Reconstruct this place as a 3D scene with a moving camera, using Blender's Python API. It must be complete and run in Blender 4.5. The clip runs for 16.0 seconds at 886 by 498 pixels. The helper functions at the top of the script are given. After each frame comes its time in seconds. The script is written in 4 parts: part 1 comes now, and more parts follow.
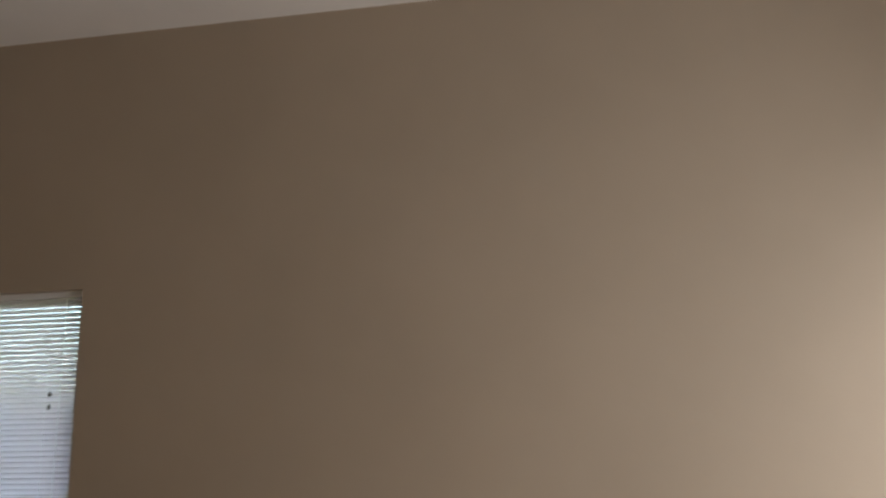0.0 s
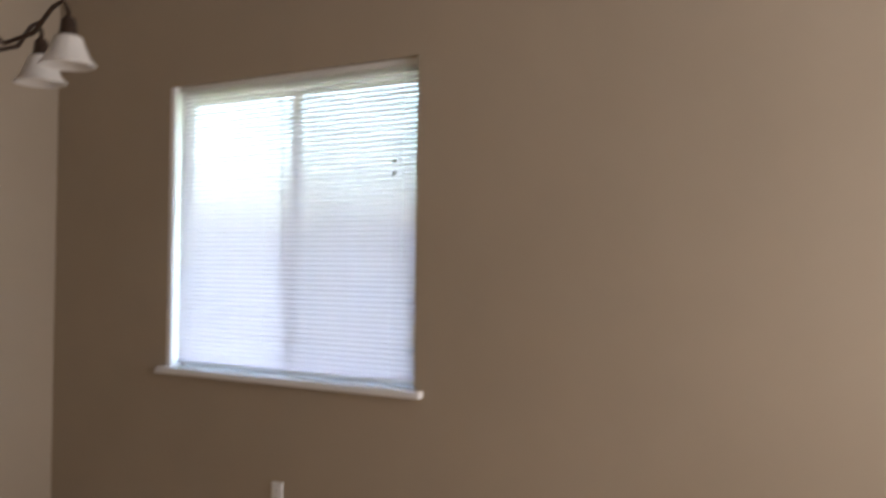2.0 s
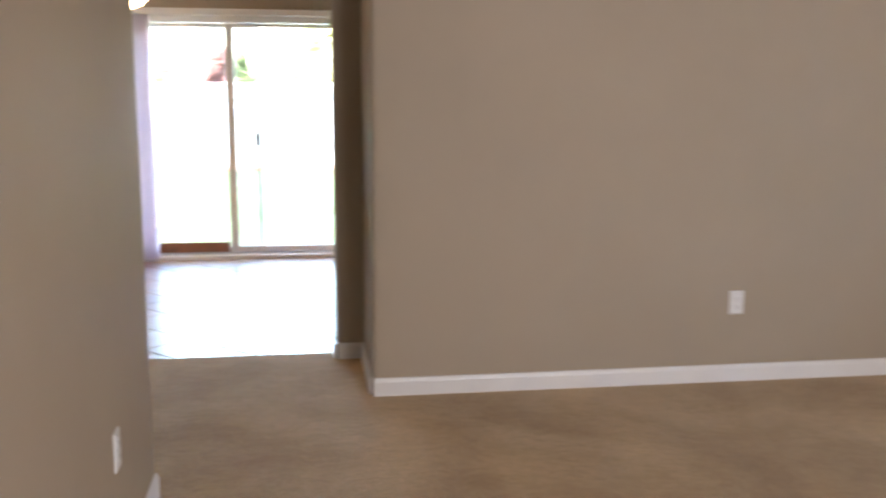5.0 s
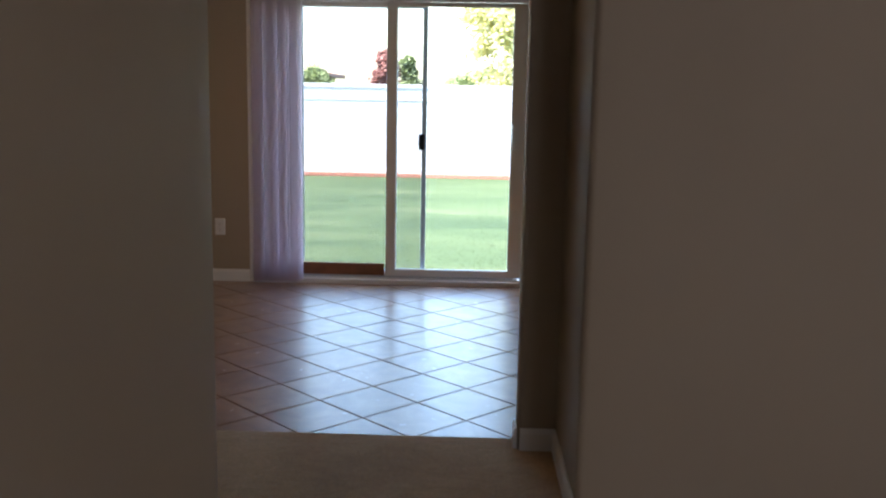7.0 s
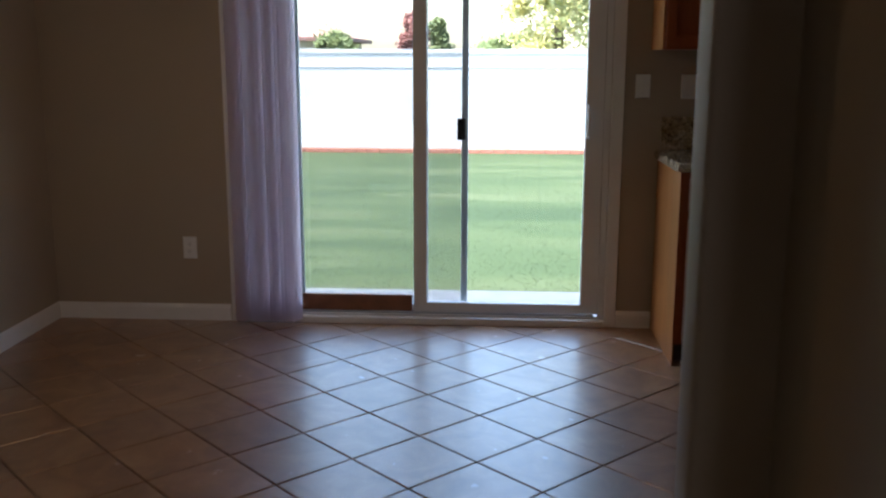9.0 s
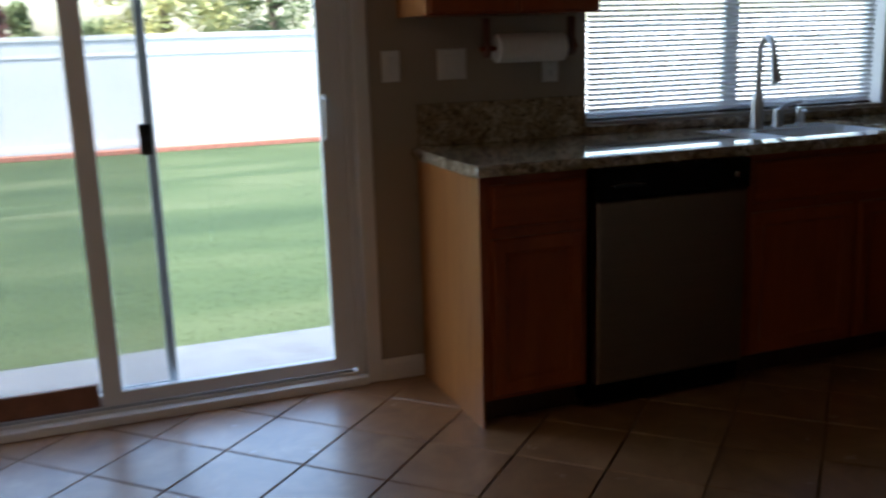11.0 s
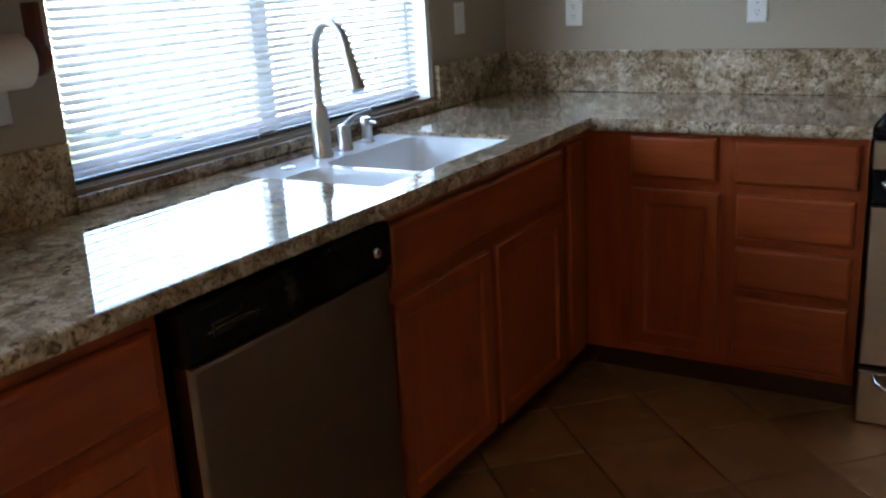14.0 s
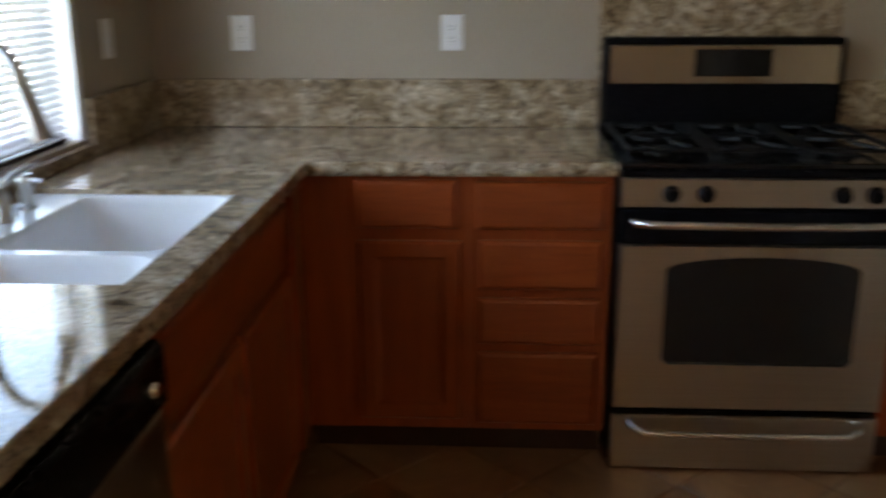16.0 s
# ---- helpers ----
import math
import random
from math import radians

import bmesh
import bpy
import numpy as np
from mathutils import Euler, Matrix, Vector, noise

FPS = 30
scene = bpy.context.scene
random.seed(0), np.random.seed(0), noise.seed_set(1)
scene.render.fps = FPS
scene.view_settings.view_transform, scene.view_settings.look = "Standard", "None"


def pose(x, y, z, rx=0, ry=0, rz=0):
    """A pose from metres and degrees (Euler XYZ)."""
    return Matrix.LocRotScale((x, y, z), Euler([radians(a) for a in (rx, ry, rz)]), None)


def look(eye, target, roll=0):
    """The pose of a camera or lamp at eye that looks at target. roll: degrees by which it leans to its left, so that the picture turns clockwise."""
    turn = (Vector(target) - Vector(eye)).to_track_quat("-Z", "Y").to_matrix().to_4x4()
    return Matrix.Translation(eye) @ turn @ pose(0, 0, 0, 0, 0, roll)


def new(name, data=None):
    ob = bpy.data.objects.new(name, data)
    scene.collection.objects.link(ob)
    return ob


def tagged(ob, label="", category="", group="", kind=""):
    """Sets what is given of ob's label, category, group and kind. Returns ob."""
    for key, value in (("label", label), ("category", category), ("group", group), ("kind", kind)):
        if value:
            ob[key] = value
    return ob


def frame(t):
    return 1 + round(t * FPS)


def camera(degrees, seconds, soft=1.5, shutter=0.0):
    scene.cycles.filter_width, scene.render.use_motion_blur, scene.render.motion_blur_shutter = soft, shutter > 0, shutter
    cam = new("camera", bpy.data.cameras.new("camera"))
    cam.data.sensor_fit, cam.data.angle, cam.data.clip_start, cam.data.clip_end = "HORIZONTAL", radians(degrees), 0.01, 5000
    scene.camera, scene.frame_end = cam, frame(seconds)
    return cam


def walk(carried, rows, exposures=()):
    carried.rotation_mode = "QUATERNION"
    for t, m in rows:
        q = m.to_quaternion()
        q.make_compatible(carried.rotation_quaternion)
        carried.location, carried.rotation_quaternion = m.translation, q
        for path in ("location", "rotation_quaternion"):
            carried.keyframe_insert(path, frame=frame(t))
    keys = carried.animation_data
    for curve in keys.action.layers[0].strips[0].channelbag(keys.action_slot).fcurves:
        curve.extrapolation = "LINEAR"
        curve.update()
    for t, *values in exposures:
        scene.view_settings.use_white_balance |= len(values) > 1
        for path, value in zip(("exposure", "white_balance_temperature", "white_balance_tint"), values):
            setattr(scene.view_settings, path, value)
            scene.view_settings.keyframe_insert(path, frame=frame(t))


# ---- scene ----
# camera and its walk
cam = camera(50.8, 16.0, soft=2.2, shutter=0.5)
EXPOSURES = [(0.0, 4.0, 6500, 9), (0.5, 4.35, 6500, 9), (2.0, 4.7, 6500, 11), (3.0, 4.8, 6500, 13), (3.5, 4.72, 6550, 14), (4.0, 4.95, 6500, 13), (5.2, 5.12, 6400, 12), (7.3, 3.05, 6200, 14), (8.2, 2.9, 6200, 14), (10.3, 2.8, 6150, 14), (11.5, 2.55, 6150, 14), (12.0, 2.5, 6050, 11), (12.5, 2.9, 6150, 13), (13.0, 3.65, 6400, 13), (13.5, 4.1, 6350, 14), (14.5, 4.65, 6300, 15), (15.0, 4.75, 6350, 16), (15.5, 4.55, 6500, 18), (16.0, 4.22, 7200, 17)]
PATH = [
    (0, (-0.824, -8.533, 1.697), (1.093, -8.164, 2.131), -0.9),
    (0.5, (-0.706, -8.709, 1.649), (1.163, -8.108, 2.031), -0.6),
    (1, (-0.633, -8.746, 1.643), (1.184, -7.966, 1.943), -0.5),
    (1.5, (-0.538, -8.599, 1.587), (1.234, -7.692, 1.782), 0.0),
    (2, (-0.525, -8.455, 1.518), (1.17, -7.394, 1.556), 0.7),
    (2.5, (-0.473, -8.363, 1.47), (1.094, -7.128, 1.334), 0.7),
    (3, (-0.454, -8.302, 1.451), (0.933, -6.889, 1.171), 0.0),
    (3.5, (-0.408, -8.304, 1.471), (0.722, -6.698, 1.089), -0.2),
    (4, (-0.616, -8.409, 1.496), (0.261, -6.652, 1.115), 0.1),
    (4.5, (-0.744, -8.175, 1.504), (-0.1, -6.317, 1.141), 1.0),
    (5, (-0.598, -7.934, 1.434), (-0.307, -5.985, 1.094), 0.3),
    (5.2, (-0.565, -7.808, 1.400), (-0.389, -5.843, 1.066), 0.4),
    (7.3, (-0.671, -6.236, 1.325), (-0.738, -4.262, 1.000), 1.0),
    (7.5, (-0.679, -6.082, 1.353), (-0.763, -4.112, 1.019), 0.9),
    (8, (-0.709, -5.584, 1.350), (-0.824, -3.619, 0.996), 0.4),
    (8.2, (-0.715, -5.385, 1.345), (-0.845, -3.423, 0.984), 0.3),
    (10.3, (-1.086, -3.805, 1.355), (-0.915, -1.862, 0.913), -2.0),
    (10.5, (-1.134, -3.697, 1.324), (-0.801, -1.773, 0.894), -1.7),
    (11, (-1.168, -3.375, 1.317), (-0.484, -1.548, 0.877), -1.8),
    (11.5, (-1.112, -3.108, 1.334), (-0.145, -1.418, 0.876), -2.0),
    (12, (-1.108, -2.81, 1.402), (0.123, -1.317, 0.897), -2.4),
    (12.5, (-1.103, -2.472, 1.412), (0.355, -1.203, 0.902), -2.5),
    (13, (-0.907, -2.251, 1.401), (0.642, -1.1, 0.878), -2.7),
    (13.5, (-0.752, -2.057, 1.414), (0.852, -0.997, 0.86), -2.7),
    (14, (-0.616, -1.824, 1.391), (1.014, -0.811, 0.828), -3.2),
    (14.5, (-0.494, -1.612, 1.373), (1.147, -0.625, 0.795), -4.0),
    (15, (-0.388, -1.439, 1.39), (1.258, -0.47, 0.799), -4.6),
    (15.5, (-0.293, -1.252, 1.405), (1.511, -0.621, 0.816), -2.4),
    (16, (-0.26, -1.161, 1.388), (1.66, -1.051, 0.837), -0.3),
]
walk(cam, [(t, look(eye, target, roll)) for t, eye, target, roll in PATH], EXPOSURES)

# ---- world, sun and large lights ----
world = bpy.data.worlds.new("sky")
scene.world = world
world.use_nodes = True
wn = world.node_tree
sky = wn.nodes.new("ShaderNodeTexSky")
sky.sky_type, sky.sun_disc = "NISHITA", False
sky.sun_elevation, sky.sun_rotation = radians(58), radians(254)
sky.air_density, sky.dust_density = 1.2, 2.0
wn.links.new(sky.outputs[0], wn.nodes["Background"].inputs[0])
wn.nodes["Background"].inputs[1].default_value = 0.15

sun = new("sun", bpy.data.lights.new("sun", "SUN"))
sun.data.energy, sun.data.angle, sun.data.color = 5.0, radians(0.5), (1.0, 0.97, 0.92)
SUN_FROM = Vector((-math.cos(radians(16)) * math.cos(radians(58)), -math.sin(radians(16)) * math.cos(radians(58)), math.sin(radians(58))))
sun.matrix_world = look((0, 0, 12), Vector((0, 0, 12)) - SUN_FROM)


def window_light(name, at, towards, wide, high, watts, tint=(0.86, 0.93, 1.0)):
    lamp = new(name, bpy.data.lights.new(name, "AREA"))
    lamp.data.shape, lamp.data.size, lamp.data.size_y = "RECTANGLE", wide, high
    lamp.data.energy, lamp.data.color = watts, tint
    lamp.matrix_world = look(at, Vector(at) + Vector(towards))
    return lamp


# daylight standing in the front window opening
front_light = window_light("front_window_daylight", (1.55, -10.56, 1.55), (0, 1, 0), 1.9, 1.7, 3.9, (1.0, 0.965, 0.985))
front_light.data.spread = radians(165)

# ---- materials ----


def material(name, rough=0.6, metal=0.0, spec=0.5):
    m = bpy.data.materials.new(name)
    m.use_nodes = True
    bsdf = m.node_tree.nodes["Principled BSDF"]
    bsdf.inputs["Roughness"].default_value = rough
    bsdf.inputs["Metallic"].default_value = metal
    bsdf.inputs["Specular IOR Level"].default_value = spec
    return m, m.node_tree, bsdf


def coords(nt, scale=(1, 1, 1), which="Object"):
    tc = nt.nodes.new("ShaderNodeTexCoord")
    mp = nt.nodes.new("ShaderNodeMapping")
    mp.inputs["Scale"].default_value = scale
    nt.links.new(tc.outputs[which], mp.inputs["Vector"])
    return mp.outputs["Vector"]


def noise_of(nt, vec, scale, detail=4.0, rough=0.55, distort=0.0):
    n = nt.nodes.new("ShaderNodeTexNoise")
    n.inputs["Scale"].default_value, n.inputs["Detail"].default_value = scale, detail
    n.inputs["Roughness"].default_value, n.inputs["Distortion"].default_value = rough, distort
    nt.links.new(vec, n.inputs["Vector"])
    return n.outputs["Fac"]


def ramp(nt, fac, stops):
    r = nt.nodes.new("ShaderNodeValToRGB")
    while len(r.color_ramp.elements) < len(stops):
        r.color_ramp.elements.new(0.5)
    for e, (p, c) in zip(r.color_ramp.elements, stops):
        e.position, e.color = p, (*c, 1)
    nt.links.new(fac, r.inputs["Fac"])
    return r.outputs["Color"]


def mix(nt, a, b, fac, how="MIX"):
    m = nt.nodes.new("ShaderNodeMix")
    m.data_type, m.blend_type = "RGBA", how
    for value, sock in ((fac, m.inputs[0]), (a, m.inputs[6]), (b, m.inputs[7])):
        if isinstance(value, bpy.types.NodeSocket):
            nt.links.new(value, sock)
        elif isinstance(value, tuple):
            sock.default_value = (*value, 1)
        else:
            sock.default_value = value
    return m.outputs[2]


def bump(nt, bsdf, height, strength=0.2, distance=0.002):
    b = nt.nodes.new("ShaderNodeBump")
    b.inputs["Strength"].default_value, b.inputs["Distance"].default_value = strength, distance
    nt.links.new(height, b.inputs["Height"])
    nt.links.new(b.outputs[0], bsdf.inputs["Normal"])


def random_of(nt):
    return nt.nodes.new("ShaderNodeObjectInfo").outputs["Random"]


def plain(name, colour, rough=0.5, metal=0.0, spec=0.5, vary=0.08, scale=12.0, bumps=0.06):
    m, nt, b = material(name, rough, metal, spec)
    vec = coords(nt)
    n = noise_of(nt, vec, scale, 5)
    dark = tuple(c * (1 - vary) for c in colour)
    light = tuple(min(1, c * (1 + vary)) for c in colour)
    nt.links.new(ramp(nt, n, [(0.3, dark), (0.7, light)]), b.inputs["Base Color"])
    r = nt.nodes.new("ShaderNodeMapRange")
    r.inputs[3].default_value, r.inputs[4].default_value = max(0.02, rough - 0.06), min(1, rough + 0.08)
    nt.links.new(noise_of(nt, vec, scale * 2.7, 3), r.inputs[0])
    nt.links.new(r.outputs[0], b.inputs["Roughness"])
    if bumps:
        bump(nt, b, noise_of(nt, vec, scale * 9, 3), bumps, 0.001)
    return m


def wall_paint(name, colour):
    m, nt, b = material(name, 0.58, 0, 0.35)
    vec = coords(nt)
    big = noise_of(nt, vec, 0.9, 4)
    dark, light = tuple(c * 0.95 for c in colour), tuple(c * 1.03 for c in colour)
    col = ramp(nt, big, [(0.35, dark), (0.65, light)])
    nt.links.new(col, b.inputs["Base Color"])
    # orange-peel texture of sprayed drywall
    bump(nt, b, noise_of(nt, vec, 95, 3, 0.5, 0.3), 0.22, 0.002)
    return m


TAN = wall_paint("tan_wall_paint", (0.405, 0.338, 0.258))
CEILING_WHITE = wall_paint("ceiling_paint", (0.74, 0.72, 0.69))
TRIM_WHITE = plain("white_trim_paint", (0.80, 0.79, 0.78), 0.32, vary=0.03, scale=6, bumps=0.03)
VINYL = plain("white_vinyl", (0.78, 0.78, 0.78), 0.38, vary=0.03, scale=4, bumps=0.02)
PLASTIC = plain("white_plastic", (0.80, 0.80, 0.79), 0.3, vary=0.02, scale=20, bumps=0)
BLACK = plain("black_plastic", (0.005, 0.005, 0.006), 0.25, spec=0.09, vary=0.2, scale=30, bumps=0)
BLACK_IRON = plain("black_cast_iron", (0.009, 0.009, 0.009), 0.5, spec=0.25, vary=0.25, scale=60, bumps=0.2)
BLACK_GLASS = plain("black_glass", (0.006, 0.006, 0.006), 0.06, vary=0.1, scale=4, bumps=0)
NICKEL = plain("brushed_nickel", (0.50, 0.49, 0.475), 0.33, 1.0, vary=0.05, scale=40, bumps=0.03)
CHROME = plain("polished_steel", (0.72, 0.72, 0.71), 0.16, 1.0, vary=0.03, scale=30, bumps=0)
SINK_WHITE = plain("white_porcelain", (0.80, 0.80, 0.79), 0.12, vary=0.02, scale=5, bumps=0)
PAPER = plain("paper_towel", (0.80, 0.79, 0.77), 0.9, vary=0.03, scale=40, bumps=0.4)
BRONZE = plain("dark_bronze", (0.06, 0.04, 0.03), 0.35, 0.8, vary=0.25, scale=30, bumps=0.05)
CONCRETE = plain("patio_concrete", (0.46, 0.43, 0.39), 0.85, vary=0.10, scale=7, bumps=0.25)
SHINGLE = plain("red_brown_roof", (0.27, 0.14, 0.115), 0.8, vary=0.2, scale=3, bumps=0.3)
FENCE_VINYL = plain("weathered_white_vinyl", (0.53, 0.525, 0.54), 0.5, vary=0.05, scale=1.5, bumps=0.05)
STUCCO = plain("pale_stucco", (0.52, 0.45, 0.38), 0.85, vary=0.06, scale=3, bumps=0.2)
BARK = plain("bark", (0.10, 0.07, 0.05), 0.9, vary=0.3, scale=9, bumps=0.6)
BRICK_EDGE = plain("red_edging_brick", (0.34, 0.13, 0.09), 0.85, vary=0.2, scale=8, bumps=0.3)
# cabinet wood darkened to near black: the toe recess's shade is in the colour
SHADED_KICK = plain("shaded_toe_kick_wood", (0.045, 0.014, 0.006), 0.5, vary=0.2, scale=14, bumps=0.1)
BRACKET_WOOD = plain("dark_mahogany", (0.13, 0.032, 0.014), 0.4, vary=0.2, scale=16, bumps=0.08)
TRACK_WOOD = plain("brown_board", (0.22, 0.085, 0.035), 0.5, vary=0.2, scale=14, bumps=0.1)
GRAY_SCREEN_FRAME = plain("grey_aluminium", (0.50, 0.54, 0.58), 0.4, 0.6, vary=0.05, scale=12, bumps=0)


def steel(name, low, high, gloss=0.29):
    m, nt, b = material(name, 0.3, 1.0)
    vec = coords(nt, (1.0, 1.0, 260.0))
    lines = noise_of(nt, vec, 3.0, 6, 0.7)
    nt.links.new(ramp(nt, lines, [(0.3, low), (0.7, high)]), b.inputs["Base Color"])
    r = nt.nodes.new("ShaderNodeMapRange")
    r.inputs[3].default_value, r.inputs[4].default_value = gloss, gloss + 0.07
    nt.links.new(noise_of(nt, coords(nt), 5, 4), r.inputs[0])
    nt.links.new(r.outputs[0], b.inputs["Roughness"])
    bump(nt, b, lines, 0.04, 0.0005)
    return m


STEEL = steel("brushed_stainless_steel", (0.36, 0.30, 0.235), (0.45, 0.38, 0.30))
MIRROR_STEEL = steel("polished_clock_panel_steel", (0.40, 0.32, 0.235), (0.48, 0.39, 0.295), 0.14)
# dishwasher steel: the dark brown room it mirrors is put into the base colour
ROOM_TINTED_STEEL = steel("stainless_with_painted_dark_reflection", (0.205, 0.150, 0.108), (0.275, 0.206, 0.152))


def wood(name, dark, mid, light, along="z", rough=0.34):
    m, nt, b = material(name, rough, 0, 0.38)
    sc = {"z": (9, 9, 0.8), "x": (0.8, 9, 9), "y": (9, 0.8, 9)}[along]
    vec = coords(nt, sc)
    grain = noise_of(nt, vec, 2.2, 8, 0.62, 1.2)
    fine = noise_of(nt, coords(nt, tuple(v * 7 for v in sc)), 3.5, 4, 0.6)
    col = ramp(nt, grain, [(0.28, dark), (0.5, mid), (0.74, light)])
    col = mix(nt, col, ramp(nt, fine, [(0.3, (0.78, 0.76, 0.74)), (0.6, (1, 1, 1))]), 0.5, "MULTIPLY")
    col = mix(nt, col, ramp(nt, random_of(nt), [(0, (0.86, 0.84, 0.82)), (1, (1.08, 1.06, 1.04))]), 1.0, "MULTIPLY")
    nt.links.new(col, b.inputs["Base Color"])
    bump(nt, b, fine, 0.06, 0.0006)
    return m


CHERRY = wood("cherry_stained_maple", (0.25, 0.042, 0.007), (0.315, 0.059, 0.010), (0.37, 0.079, 0.014))
CHERRY_X = wood("cherry_stained_maple_across", (0.25, 0.042, 0.007), (0.315, 0.059, 0.010), (0.37, 0.079, 0.014), "x")
CHERRY_Y = wood("cherry_stained_maple_along", (0.25, 0.042, 0.007), (0.315, 0.059, 0.010), (0.37, 0.079, 0.014), "y")
MAPLE = wood("pale_maple_veneer", (0.36, 0.128, 0.031), (0.42, 0.166, 0.043), (0.47, 0.203, 0.058))


def granite(name, polish=1.0, haze=0.03):
    m, nt, b = material(name, 0.06 if polish > 0.5 else 0.3, 0, 0.12)
    vec = coords(nt)
    base = ramp(nt, noise_of(nt, vec, 13, 6, 0.65, 0.8),
                [(0.30, (0.18, 0.115, 0.060)), (0.44, (0.38, 0.285, 0.180)), (0.58, (0.56, 0.465, 0.345)), (0.74, (0.69, 0.615, 0.515))])
    # pebble-like crystals with bent outlines and darker seams between them
    bend = nt.nodes.new("ShaderNodeTexNoise")
    bend.inputs["Scale"].default_value, bend.inputs["Detail"].default_value = 30, 3
    nt.links.new(vec, bend.inputs["Vector"])
    off = nt.nodes.new("ShaderNodeVectorMath")
    off.operation = "MULTIPLY_ADD"
    off.inputs[1].default_value = (0.045, 0.045, 0.045)
    nt.links.new(bend.outputs["Color"], off.inputs[0])
    nt.links.new(vec, off.inputs[2])
    v = nt.nodes.new("ShaderNodeTexVoronoi")
    v.inputs["Scale"].default_value = 52
    nt.links.new(off.outputs[0], v.inputs["Vector"])
    sep = nt.nodes.new("ShaderNodeSeparateColor")
    nt.links.new(v.outputs["Color"], sep.inputs[0])
    crystals = ramp(nt, sep.outputs[0], [(0.0, (0.36, 0.30, 0.24)), (0.22, (0.66, 0.60, 0.52)), (0.5, (0.98, 0.96, 0.93)), (0.9, (1.28, 1.25, 1.18))])
    col = mix(nt, base, crystals, 0.6, "MULTIPLY")
    e = nt.nodes.new("ShaderNodeTexVoronoi")
    e.feature = "DISTANCE_TO_EDGE"
    e.inputs["Scale"].default_value = 52
    nt.links.new(off.outputs[0], e.inputs["Vector"])
    col = mix(nt, col, ramp(nt, e.outputs["Distance"], [(0.0, (0.55, 0.47, 0.38)), (0.25, (1, 1, 1))]), 0.3, "MULTIPLY")
    specks = ramp(nt, noise_of(nt, vec, 105, 4, 0.72), [(0.39, (0.05, 0.045, 0.04)), (0.475, (1, 1, 1))])
    col = mix(nt, col, specks, 0.7, "MULTIPLY")
    blots = ramp(nt, noise_of(nt, vec, 30, 3, 0.6, 1.0), [(0.32, (0.16, 0.10, 0.055)), (0.42, (1, 1, 1))])
    col = mix(nt, col, blots, 0.8, "MULTIPLY")
    nt.links.new(col, b.inputs["Base Color"])
    b.inputs["Coat Weight"].default_value = polish
    b.inputs["Coat Roughness"].default_value = haze
    b.inputs["Coat IOR"].default_value = 1.5
    return m


GRANITE = granite("speckled_beige_granite", 0.8)
SPLASH_GRANITE = granite("honed_beige_granite", 0.25, 0.12)


def tile_glaze():
    m, nt, b = material("brown_ceramic_tile", 0.2, 0, 0.5)
    vec = coords(nt, which="Object")
    rnd = random_of(nt)
    shift = nt.nodes.new("ShaderNodeVectorMath")
    shift.operation = "ADD"
    comb = nt.nodes.new("ShaderNodeCombineXYZ")
    for i in (0, 1):
        k = nt.nodes.new("ShaderNodeMath")
        k.operation = "MULTIPLY"
        k.inputs[1].default_value = 37.0 + 20 * i
        nt.links.new(rnd, k.inputs[0])
        nt.links.new(k.outputs[0], comb.inputs[i])
    nt.links.new(vec, shift.inputs[0])
    nt.links.new(comb.outputs[0], shift.inputs[1])
    v = shift.outputs[0]
    cloud = ramp(nt, noise_of(nt, v, 5.5, 6, 0.62, 0.8), [(0.3, (0.20, 0.080, 0.021)), (0.5, (0.30, 0.136, 0.043)), (0.72, (0.40, 0.212, 0.080))])
    col = mix(nt, cloud, ramp(nt, rnd, [(0, (0.85, 0.83, 0.82)), (1, (1.1, 1.08, 1.06))]), 1.0, "MULTIPLY")
    nt.links.new(col, b.inputs["Base Color"])
    r = nt.nodes.new("ShaderNodeMapRange")
    r.inputs[3].default_value, r.inputs[4].default_value = 0.17, 0.32
    nt.links.new(noise_of(nt, v, 14, 4), r.inputs[0])
    nt.links.new(r.outputs[0], b.inputs["Roughness"])
    bump(nt, b, noise_of(nt, v, 22, 5), 0.10, 0.002)
    b.inputs["Coat Weight"].default_value = 1.0
    b.inputs["Coat Roughness"].default_value = 0.43
    b.inputs["Coat IOR"].default_value = 2.15
    return m


TILE = tile_glaze()
GROUT = plain("brown_grout", (0.19, 0.098, 0.044), 0.6, vary=0.2, scale=30, bumps=0.3)


